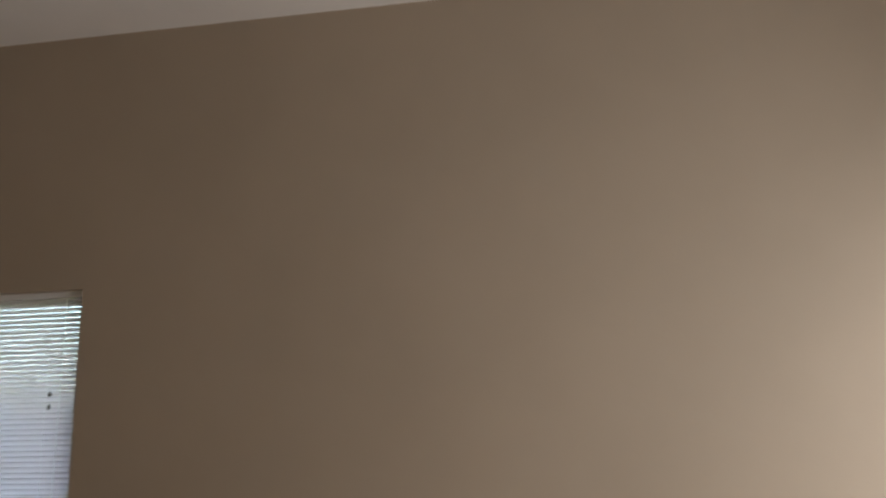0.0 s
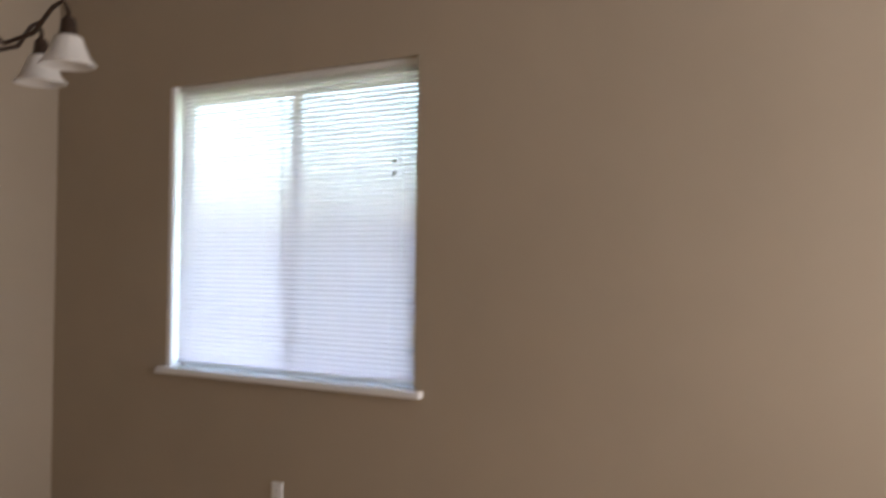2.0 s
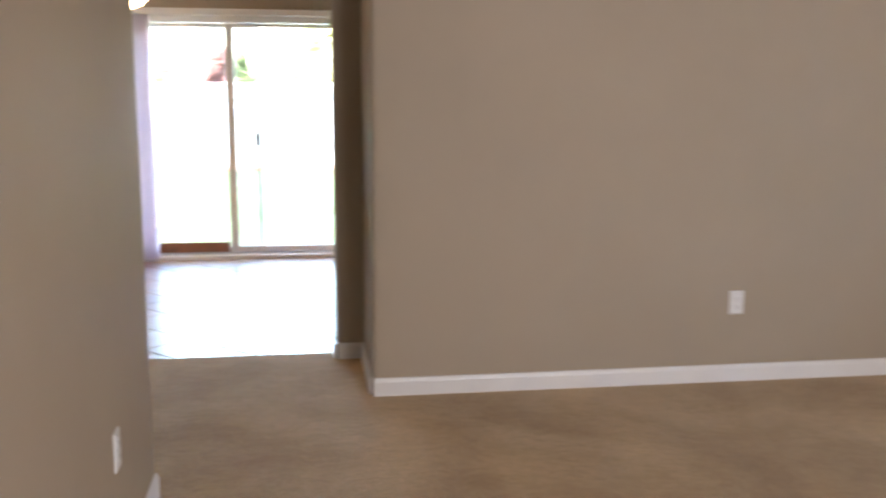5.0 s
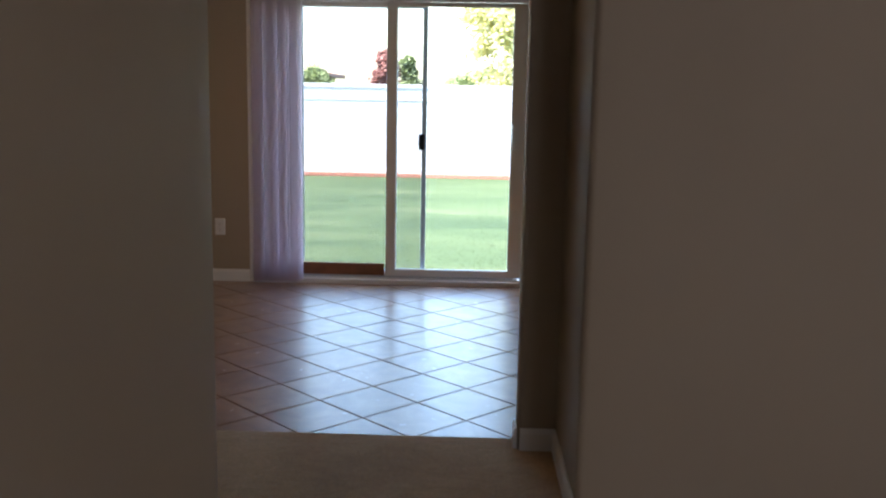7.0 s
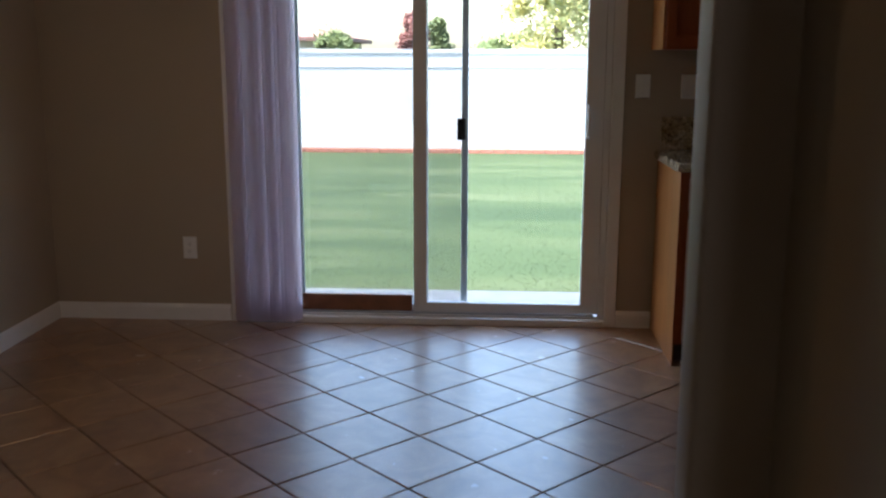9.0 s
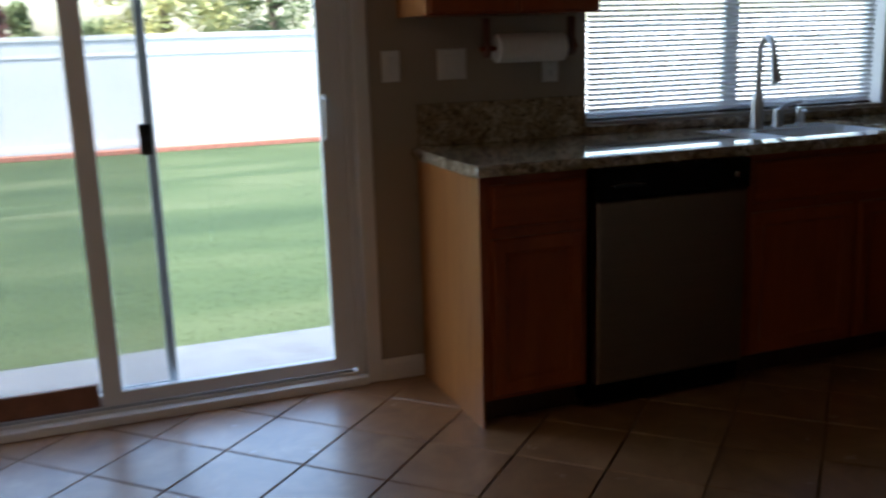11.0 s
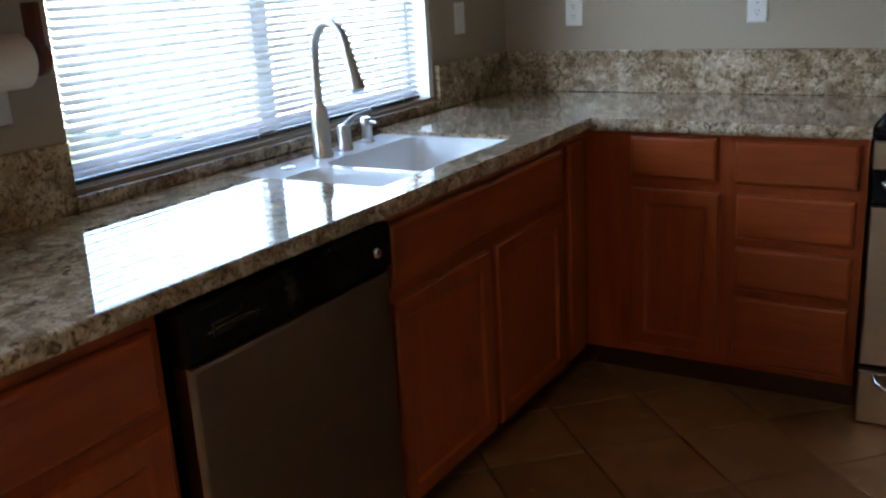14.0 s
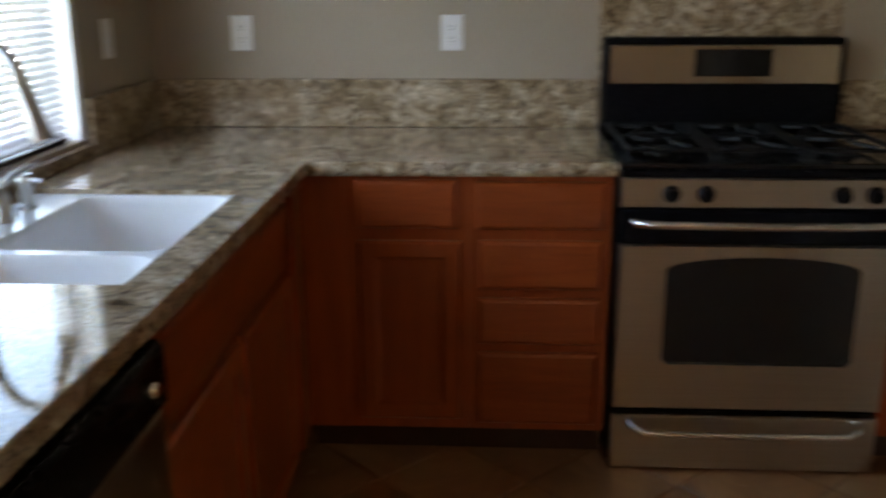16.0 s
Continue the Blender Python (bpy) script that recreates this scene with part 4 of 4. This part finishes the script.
for y in (-1.638, -1.731, -2.092, -2.178):
    bm = lathe(bmesh.new(), (RX - 0.001, y, 0.833), [(0.024, 0.0), (0.024, -0.006), (0.019, -0.010), (0.017, -0.030), (0.013, -0.033), (0.0, -0.033)], 18, "x")
    box(bm, RX - 0.040, RX - 0.012, y - 0.004, y + 0.004, 0.817, 0.849)
    part("knob", bm, BLACK, ctl, "black knob", True)
oven = part("oven_door", slab(bmesh.new(), (RX + 0.03, RY0 - 0.004, 0.198), *AXE, WR - 0.008, 0.492, [(0, 0), (0, 0.030), (0.005, 0.036), (0.012, 0.036)]), STEEL, stove, "stainless steel oven door")
part("door_band", slab(bmesh.new(), (RX + 0.03, RY0 - 0.004, 0.692), *AXE, WR - 0.008, 0.096, [(0, 0), (0, 0.030), (0.005, 0.036), (0.012, 0.036)]), BLACK, oven, "black band behind the handle")
bm = bmesh.new()
outline = [(-1.652, 0.338), (-2.148, 0.338), (-2.164, 0.353), (-2.164, 0.606)] + [(-1.900 - 0.264 * math.cos(radians(a)), 0.618 + 0.038 * math.sin(radians(a))) for a in range(0, 181, 15)] + [(-1.636, 0.606), (-1.636, 0.353)]
outer = [bm.verts.new((RX - 0.0075, y, z)) for y, z in outline]
inner = [bm.verts.new((RX - 0.0062, -1.90 + (y + 1.90) * 0.97, 0.49 + (z - 0.49) * 0.95)) for y, z in outline]
back = [bm.verts.new((RX - 0.003, y, z)) for y, z in outline]
for i in range(len(outline)):
    j = (i + 1) % len(outline)
    bm.faces.new((outer[i], outer[j], inner[j], inner[i]))
    bm.faces.new((outer[i], outer[j], back[j], back[i]))
bm.faces.new(inner)
part("oven_window", bm, BLACK_GLASS, oven, "dark arched oven window")


def bar(parent, y0, y1, z, out, r, label, rise=0.0):
    x = RX - 0.006
    pts = [(x, y0, z + rise), (x - out * 0.7, y0 - 0.012, z + rise * 0.7), (x - out, y0 - 0.045, z), (x - out, (y0 + y1) / 2, z - 0.004), (x - out, y1 + 0.045, z), (x - out * 0.7, y1 + 0.012, z + rise * 0.7), (x, y1, z + rise)]
    part("handle", tube(bmesh.new(), pts, r, 12), CHROME, parent, label, True)


bar(oven, RY0 - 0.035, RY1 + 0.035, 0.758, 0.045, 0.0115, "curved steel handle")
drw = part("lower_drawer", slab(bmesh.new(), (RX + 0.03, RY0 - 0.004, 0.006), *AXE, WR - 0.008, 0.171, [(0, 0), (0, 0.028), (0.005, 0.034), (0.012, 0.034)]), STEEL, stove, "stainless steel storage drawer")
bar(drw, RY0 - 0.05, RY1 + 0.05, 0.138, 0.035, 0.010, "curved steel handle", 0.022)
part("plinth", boxed(RX + 0.05, RX + 0.07, RY1 + 0.01, RY0 - 0.01, 0.0, 0.019), BLACK, stove)
guard = part("backguard", boxed(EAST - 0.10, EAST - 0.018, RY1, RY0, 0.9, 1.215, bevel=0.014), BLACK, stove, "black backguard with rounded frame")
part("clock_panel", slab(bmesh.new(), (EAST - 0.0995, RY0 - 0.022, 1.068), *AXE, WR - 0.044, 0.124, [(0, 0), (0, 0.006), (0.004, 0.010), (0.008, 0.010)]), MIRROR_STEEL, guard, "stainless steel clock panel")
disp = part("display", slab(bmesh.new(), (EAST - 0.109, -1.791, 1.094), *AXE, 0.240, 0.084, [(0, 0), (0, 0.003), (0.003, 0.005)]), BLACK_GLASS, guard, "black glass clock display")
for y0, x0 in ((RY0 - 0.02, 0), (RY0 - 0.27, 1), (RY0 - 0.52, 2)):
    bm = bmesh.new()
    xa, xb, ya, yb = RX + 0.05, EAST - 0.13, y0, y0 - 0.224
    for a, b in (((xa, ya), (xb, ya)), ((xa, yb), (xb, yb)), ((xa, ya), (xa, yb)), ((xb, ya), (xb, yb)), (((xa + xb) / 2, ya), ((xa + xb) / 2, yb))):
        tube(bm, [(*a, 0.944), (*b, 0.944)], 0.007, 6)
    for cx in (xa + 0.12, xb - 0.12):
        for k in range(4):
            an = radians(45 + 90 * k)
            tube(bm, [(cx + 0.03 * math.cos(an), (ya + yb) / 2 + 0.03 * math.sin(an), 0.950), (cx + 0.115 * math.cos(an), (ya + yb) / 2 + 0.100 * math.sin(an), 0.944)], 0.006, 6)
    for x in (xa, xb):
        for y in (ya, yb):
            tube(bm, [(x, y, 0.914), (x, y, 0.944)], 0.008, 6)
    part("grate", bm, BLACK_IRON, stove, "cast iron burner grate", True)
    for cx in (xa + 0.12, xb - 0.12):
        part("burner", lathe(bmesh.new(), (cx, (ya + yb) / 2, 0.914), [(0.048, 0.0), (0.046, 0.010), (0.034, 0.013), (0.034, 0.020), (0.0, 0.022)], 18), BLACK_IRON, stove, "", True)

# ---- wall plates ----


def plate(m, label, kind="outlet", w=0.072, h=0.116):
    """A cover plate; local -y faces the room, the origin is its middle on the wall."""
    ob = thing("wall_" + kind, m.translation, label, kind)
    bm = slab(bmesh.new(), (-w / 2, 0, -h / 2), (1, 0, 0), Z, (0, -1, 0), w, h, [(0, 0), (0, 0.002), (0.004, 0.006), (0.010, 0.0065)])
    bm.transform(m)
    cover = part("cover", bm, PLASTIC, ob)
    gangs = max(1, round(w / 0.072))
    for g in range(gangs):
        x = (g - (gangs - 1) / 2) * 0.046
        if kind == "outlet":
            for z in (0.0195, -0.0195):
                bm = lathe(bmesh.new(), (x, -0.0063, z), [(0.0165, 0), (0.0165, -0.002), (0.015, -0.0025), (0.0, -0.0025)], 16, "y")
                bm.transform(m)
                rec = part("socket", bm, PLASTIC, cover)
                bm = bmesh.new()
                for s in (-0.0063, 0.0063):
                    box(bm, x + s - 0.001, x + s + 0.001, -0.0094, -0.0088, z - 0.001, z + 0.007)
                box(bm, x - 0.002, x + 0.002, -0.0094, -0.0088, z - 0.011, z - 0.007)
                bm.transform(m)
                part("slots", bm, BLACK, cover)
        else:
            bm = slab(bmesh.new(), (x - 0.0165, -0.006, -0.0335), (1, 0, 0), Z, (0, -1, 0), 0.033, 0.067, [(0, 0), (0, 0.002), (0.002, 0.0045), (0.012, 0.003)])
            bm.transform(m)
            part("rocker", bm, PLASTIC, cover)
    return ob


plate(pose(EAST, -0.309, 1.226, 0, 0, -90), "white duplex outlet above the granite splashback")
plate(pose(EAST, -1.014, 1.226, 0, 0, -90), "white duplex outlet above the granite splashback")
plate(pose(2.526, NORTH, 1.230), "white wall switch between the kitchen window and the corner", "switch")
plate(pose(-0.090, NORTH, 1.221), "white wall switch beside the patio door", "switch")
plate(pose(0.154, NORTH, 1.221), "white double switch under the wall cabinet", "switch", 0.118)
plate(pose(0.572, NORTH, 1.193), "white duplex outlet under the wall cabinet")
plate(pose(-2.385, NORTH, 0.386), "white duplex outlet beside the vertical blind")
plate(pose(1.490, LIV_NORTH, 0.403), "white duplex outlet low on the tan wall")
plate(pose(LIV_EAST, -5.437, 0.428, 0, 0, -90), "white duplex outlet below the living room window")
plate(pose(LIV_WEST, -5.32, 0.42, 0, 0, 90), "white duplex outlet low on the long wall")

# ---- paper towel holder under the wall cabinet ----
holder = thing("paper_towel_holder", (0.4, -0.17, 1.395), "wooden under-cabinet holder with white paper towel roll", "paper towel")
for x in (0.225, 0.575):
    bm = lathe(bmesh.new(), (x, -0.17, 1.275), [(0.034, -0.007), (0.036, 0.0), (0.034, 0.007)], 18, "x")
    box(bm, x - 0.007, x + 0.007, -0.192, -0.148, 1.28, 1.384, bevel=0.004)
    part("bracket", bm, BRACKET_WOOD, holder, "dark mahogany bracket", True)
roll = part("towel_roll", lathe(bmesh.new(), (0.263, -0.17, 1.275), [(0.020, 0.0), (0.050, 0.0), (0.053, 0.003), (0.053, 0.272), (0.050, 0.275), (0.020, 0.275)], 28, "x"), PAPER, holder, "half-used white paper towel roll", True)
part("rod", tube(bmesh.new(), [(0.20, -0.17, 1.275), (0.60, -0.17, 1.275)], 0.009, 10), CHERRY, holder, "", True)

# ---- hanging lamps ----
chx, chy, chz = 0.943, -6.004, 2.145
chan = thing("chandelier", (chx, chy, LIV_CEIL), "dark bronze chandelier with five alabaster glass shades", "chandelier")
part("canopy", lathe(bmesh.new(), (chx, chy, LIV_CEIL), [(0.065, 0.0), (0.065, -0.01), (0.04, -0.035), (0.012, -0.045)], 20), BRONZE, chan, "", True)
part("rod", tube(bmesh.new(), [(chx, chy, LIV_CEIL - 0.03), (chx, chy, chz + 0.30)], 0.008, 8), BRONZE, chan, "", True)
part("column", lathe(bmesh.new(), (chx, chy, chz), [(0.0, -0.06), (0.018, -0.05), (0.03, -0.02), (0.022, 0.02), (0.035, 0.08), (0.02, 0.16), (0.03, 0.22), (0.012, 0.30)], 16), BRONZE, chan, "", True)
for k in range(5):
    a = radians(-58 + 72 * k)
    c, s = math.cos(a), math.sin(a)
    at = lambda r, z: (chx + c * r, chy + s * r, chz + z)
    arm = part("arm", tube(bmesh.new(), [at(0.02, 0.02), at(0.09, -0.03), at(0.17, 0.0), at(0.22, 0.07), at(0.25, 0.09), at(0.265, 0.06), at(0.265, 0.02)], 0.007, 8), BRONZE, chan, "", True)
    part("socket", lathe(bmesh.new(), at(0.265, 0.0), [(0.012, 0.045), (0.020, 0.035), (0.024, 0.0), (0.030, -0.008)], 14), BRONZE, arm, "", True)
    bm = lathe(bmesh.new(), at(0.265, -0.10), [(0.026, 0.095), (0.038, 0.088), (0.048, 0.06), (0.060, 0.032), (0.076, 0.012), (0.073, 0.009), (0.056, 0.030), (0.044, 0.058), (0.034, 0.084), (0.024, 0.091)], 22)
    part("shade", bm, FROST, arm, "white alabaster bell shade", True)

plx, ply, plz = -1.74, -1.5, 1.925
pend = thing("pendant_lamp", (plx, ply, KIT_CEIL), "lit pendant lamp with warm glass bowl", "pendant lamp")
part("canopy", lathe(bmesh.new(), (plx, ply, KIT_CEIL), [(0.06, 0), (0.06, -0.012), (0.03, -0.03), (0.01, -0.035)], 18), BRONZE, pend, "", True)
part("rod", tube(bmesh.new(), [(plx, ply, KIT_CEIL - 0.03), (plx, ply, plz + 0.15)], 0.008, 8), BRONZE, pend, "", True)
part("shade", lathe(bmesh.new(), (plx, ply, plz), [(0.0, 0.0), (0.06, 0.004), (0.12, 0.025), (0.16, 0.07), (0.165, 0.09), (0.155, 0.09), (0.11, 0.04), (0.0, 0.015)], 26), LIT_SHADE, pend, "glowing warm glass bowl", True)
part("collar", lathe(bmesh.new(), (plx, ply, plz), [(0.163, 0.085), (0.168, 0.09), (0.163, 0.097), (0.03, 0.15), (0.01, 0.16)], 26), BRONZE, pend, "", True)

# ---- garden ----
GZ = -0.25
bm = bmesh.new()
bmesh.ops.create_grid(bm, x_segments=60, y_segments=60, size=1.0, matrix=Matrix.Translation((0, 40, GZ - 0.03)) @ Matrix.Diagonal((600, 600, 1, 1)))
for v in bm.verts:
    if v.co.y < 60 and abs(v.co.x) < 60:
        v.co.z = GZ - 0.02
setting("ground", bm, GRASS, "mown green lawn reaching to the fence and beyond", "lawn")
FY = 11.9
rng = random.Random(11)
gv, gf = [], []
for _ in range(60000):
    y = 1.16 + (FY - 1.4) * rng.random() ** 1.5
    x = rng.uniform(-3.2 - y * 0.30, 0.7 + y * 0.34)
    h, w, a, lean = rng.uniform(0.008, 0.016), rng.uniform(0.0015, 0.003), rng.uniform(0, 6.28), rng.uniform(0, 0.025)
    dx, dy = math.cos(a) * w, math.sin(a) * w
    i = len(gv)
    gv += [(x - dx, y - dy, GZ - 0.02), (x + dx, y + dy, GZ - 0.02), (x - dy / w * lean, y + dx / w * lean, GZ - 0.021 + h)]
    gf.append((i, i + 1, i + 2))
me = bpy.data.meshes.new("grass")
me.from_pydata(gv, [], gf)
me.materials.append(leaf("grass_blades", (0.022, 0.038, 0.014), (0.048, 0.066, 0.030)))
tagged(new("grass", me), "short green grass blades of the lawn", "grass", kind="stuff")
setting("pavement", boxed(-6.0, 6.0, 0.16, 1.13, GZ - 0.1, -0.10, bevel=0.01), CONCRETE, "pale concrete patio slab outside the door", "patio")

PANEL_W, FH = 2.44, 1.77


def post_mesh():
    bm = boxed(-0.064, 0.064, -0.064, 0.064, 0, FH - 0.03, bevel=0.006)
    box(bm, -0.070, 0.070, -0.062, 0.070, FH - 0.03, FH - 0.01, bevel=0.004)
    return bm


BOARD = PANEL_W / 8
FENCE_PIECES = [
    ("post", post_mesh, [(0.0, 0.096)]),
    ("top_rail", lambda: boxed(0.001, PANEL_W - 0.001, -0.022, 0.022, FH - 0.075, FH, bevel=0.006), [(0.0, 0.0)]),
    ("mid_rail", lambda: boxed(0.001, PANEL_W - 0.001, -0.019, 0.019, FH - 0.315, FH - 0.28, bevel=0.004), [(0.0, 0.0)]),
    ("bottom_rail", lambda: boxed(0.001, PANEL_W - 0.001, -0.024, 0.024, 0.05, 0.15, bevel=0.004), [(0.0, 0.0)]),
    ("board", lambda: boxed(0.0, BOARD - 0.0015, -0.011, 0.011, 0.145, FH - 0.07, bevel=0.003), [(BOARD * b + 0.001, 0.0) for b in range(8)]),
]


def vinyl_fence(m, panels, label):
    """A privacy fence whose panels run along local x; its posts stand behind, on the +y side."""
    ob = thing("garden_fence", m.translation, label, "fence", kind="structure")
    for name, make, places in FENCE_PIECES:
        bm = make()
        bm.transform(m.to_3x3().to_4x4())
        first = part(name, bm, FENCE_VINYL)
        copies = [first]
        for k in range(panels):
            for x, y in places:
                piece = copies.pop() if copies else first.copy()
                if piece is not first:
                    scene.collection.objects.link(piece)
                piece.location = m @ Vector((PANEL_W * k + x, y, 0))
                piece.parent = ob
                piece.matrix_parent_inverse = ob.matrix_world.inverted()
    return ob


vinyl_fence(pose(-10.26, FY, GZ), 7, "tall white vinyl privacy fence behind the lawn")
vinyl_fence(pose(6.82, FY, GZ, 0, 0, -90), 5, "tall white vinyl privacy fence along the side yard")


def shared(name, make, parent, mat, at, store={}):
    if name not in store:
        ob = part(name, make(), mat, None)
        store[name] = ob
    else:
        ob = store[name].copy()
        scene.collection.objects.link(ob)
    ob.location = at
    ob.parent = parent
    ob.matrix_parent_inverse = parent.matrix_world.inverted()
    return ob


edging = thing("lawn_edging", (0, FY - 0.16, GZ), "row of red edging bricks along the fence", "edging")
for k in range(62):
    shared("brick", lambda: boxed(-0.105, 0.105, -0.05, 0.05, -0.02, 0.055, bevel=0.006), edging, BRICK_EDGE, (-7.2 + 0.222 * k, FY - 0.16, GZ))


def tree(label, x, y, height, spread, base, mat, n, cone=False, seed=1):
    rng = random.Random(seed)
    ob = thing("tree", (x, y, GZ), label, "tree")
    bm = bmesh.new()
    tube(bm, [(x, y, GZ), (x + 0.05, y, GZ + height * 0.4), (x - 0.05, y, GZ + height * 0.8)], [0.16, 0.11, 0.04], 8)
    for k in range(9):
        a, z = rng.uniform(0, 6.28), rng.uniform(base, height * 0.75)
        r = spread * (1 - (z / height) if cone else 0.7) * rng.uniform(0.5, 0.9)
        tube(bm, [(x, y, GZ + z), (x + r * 0.5 * math.cos(a), y + r * 0.5 * math.sin(a), GZ + z + r * 0.3), (x + r * math.cos(a), y + r * math.sin(a), GZ + z + r * 0.45)], [0.05, 0.03, 0.012], 5)
    part("trunk", bm, BARK, ob, smooth=True)
    clumps = []
    for _ in range(60):
        t = rng.random() ** 0.8
        z = base + (height - base) * t
        limit = spread * (1 - t) + 0.08 if cone else spread * math.sqrt(max(0.05, 1 - (2 * t - 0.9) ** 2 / 1.25))
        a, r = rng.uniform(0, 6.28), limit * math.sqrt(rng.random())
        clumps.append((x + r * math.cos(a), y + r * math.sin(a), GZ + z, rng.uniform(0.16, 0.34) * spread * (0.6 if cone else 1)))
    vs, fs = [], []
    for _ in range(n):
        cx, cy, cz, cr = rng.choice(clumps)
        p = Vector((cx, cy, cz)) + Vector((rng.gauss(0, 1), rng.gauss(0, 1), rng.gauss(0, 0.8))) * cr * 0.6
        u = Vector((rng.gauss(0, 1), rng.gauss(0, 1), rng.gauss(0, 1))).normalized()
        v = u.orthogonal().normalized()
        s = rng.uniform(0.04, 0.085)
        i = len(vs)
        vs += [p - u * s, p + v * s * 0.5, p + u * s, p - v * s * 0.5]
        fs.append((i, i + 1, i + 2, i + 3))
    me = bpy.data.meshes.new("crown")
    me.from_pydata(vs, [], fs)
    me.materials.append(mat)
    crown = new("crown", me)
    crown.parent = ob
    crown.matrix_parent_inverse = ob.matrix_world.inverted()
    return ob


tree("tall tree with yellowing green leaves behind the fence", 0.50, 17.0, 5.2, 1.45, 1.2, LEAF_YELLOW, 16000, seed=3)
tree("green leafy tree behind the white fence", 3.0, 18.5, 5.0, 1.7, 1.0, LEAF_GREEN, 14000, seed=5)
tree("small dark red conical tree behind the fence", -2.80, 18.0, 2.60, 0.72, 0.5, LEAF_RED, 9000, True, seed=7)
tree("dark green conical tree behind the fence", -2.28, 18.8, 2.5, 0.60, 0.5, LEAF_GREEN, 9000, True, seed=8)
tree("low green bush tree behind the fence", -4.70, 18.0, 2.1, 0.65, 0.5, LEAF_GREEN, 8000, seed=12)
tree("green tree far behind the fence", -0.4, 30.0, 2.3, 1.4, 0.6, LEAF_GREEN, 8000, seed=13)


def house(x, y, w, d, h, rise, label):
    ob = thing("house", (x, y, GZ), label, "house")
    part("wall", boxed(x - w / 2, x + w / 2, y - d / 2, y + d / 2, GZ, GZ + h), STUCCO, ob)
    bm = bmesh.new()
    e = 0.5
    low = [bm.verts.new((x + sx * (w / 2 + e), y + sy * (d / 2 + e), GZ + h - 0.05)) for sx, sy in ((-1, -1), (1, -1), (1, 1), (-1, 1))]
    eave = [bm.verts.new((x + sx * (w / 2 + e), y + sy * (d / 2 + e), GZ + h + 0.12)) for sx, sy in ((-1, -1), (1, -1), (1, 1), (-1, 1))]
    r = max(0.3, (w - d) / 2)
    top = [bm.verts.new((x - r, y, GZ + h + rise)), bm.verts.new((x + r, y, GZ + h + rise))]
    bm.faces.new(low)
    for i in range(4):
        bm.faces.new((low[i], low[(i + 1) % 4], eave[(i + 1) % 4], eave[i]))
    bm.faces.new((eave[0], eave[1], top[1], top[0]))
    bm.faces.new((eave[1], eave[2], top[1]))
    bm.faces.new((eave[2], eave[3], top[0], top[1]))
    bm.faces.new((eave[3], eave[0], top[0]))
    part("roof", bm, SHINGLE, ob, "red-brown shingle roof")
    for k in (-1, 0, 1):
        win = part("window", boxed(x + k * w * 0.28 - 0.6, x + k * w * 0.28 + 0.6, y - d / 2 - 0.05, y - d / 2 - 0.001, GZ + 1.0, GZ + 2.2), VINYL, ob)
        part("pane", boxed(x + k * w * 0.28 - 0.52, x + k * w * 0.28 + 0.52, y - d / 2 - 0.07, y - d / 2 - 0.051, GZ + 1.08, GZ + 2.12), BLACK_GLASS, win)


house(-14.1, 42.0, 12, 8, 2.45, 1.2, "pale stucco house with red-brown roof beyond the fence")

# ---- floor tiles, laid diagonally ----
S = 0.2145                                  # half the diagonal of one tile
OX, OY = -1.0665, -2.3375                     # one corner of the pattern
REGION = (WEST, EAST, STUB_BACK - 0.008, NORTH)
floor_ob = bpy.data.objects["floor"]


def clip(poly, axis, limit, sign):
    out = []
    for i, p in enumerate(poly):
        q = poly[(i + 1) % len(poly)]
        a, b = sign * (p[axis] - limit), sign * (q[axis] - limit)
        if a <= 0:
            out.append(p)
        if a * b < 0:
            t = a / (a - b)
            out.append((p[0] + (q[0] - p[0]) * t, p[1] + (q[1] - p[1]) * t))
    return out


def tile_mesh(poly):
    bm = bmesh.new()
    cx, cy = sum(p[0] for p in poly) / len(poly), sum(p[1] for p in poly) / len(poly)
    k = 0.985
    low = [bm.verts.new((x, y, -0.012)) for x, y in poly]
    mid = [bm.verts.new((x, y, -0.002)) for x, y in poly]
    top = [bm.verts.new((cx + (x - cx) * k, cy + (y - cy) * k, 0.0)) for x, y in poly]
    n = len(poly)
    for i in range(n):
        j = (i + 1) % n
        bm.faces.new((low[i], low[j], mid[j], mid[i]))
        bm.faces.new((mid[i], mid[j], top[j], top[i]))
    bm.faces.new(top)
    return bm


whole = None
G = S - 0.0042
for i in range(-14, 22):
    for j in range(-14, 22):
        if (i + j) % 2:
            continue
        cx, cy = OX + i * S, OY + S + j * S
        poly = [(cx + G, cy), (cx, cy + G), (cx - G, cy), (cx, cy - G)]
        cut = poly
        for axis, limit, sign in ((0, REGION[0], -1), (0, REGION[1], 1), (1, REGION[2], -1), (1, REGION[3], 1)):
            cut = clip(cut, axis, limit, sign) if cut else cut
        if len(cut) < 3:
            continue
        area = abs(sum(cut[a][0] * cut[(a + 1) % len(cut)][1] - cut[(a + 1) % len(cut)][0] * cut[a][1] for a in range(len(cut)))) / 2
        if area < 0.0006:
            continue
        if len(cut) == 4 and area > 1.99 * G * G:
            if whole is None:
                whole = part("tile", tile_mesh([(G, 0), (0, G), (-G, 0), (0, -G)]), TILE, floor_ob)
                whole.location = (cx, cy, 0)
            else:
                ob = whole.copy()
                scene.collection.objects.link(ob)
                ob.location = (cx, cy, 0)
        else:
            ob = part("tile", tile_mesh([(x - cx, y - cy) for x, y in cut]), TILE, floor_ob)
            ob.location = (cx, cy, 0)
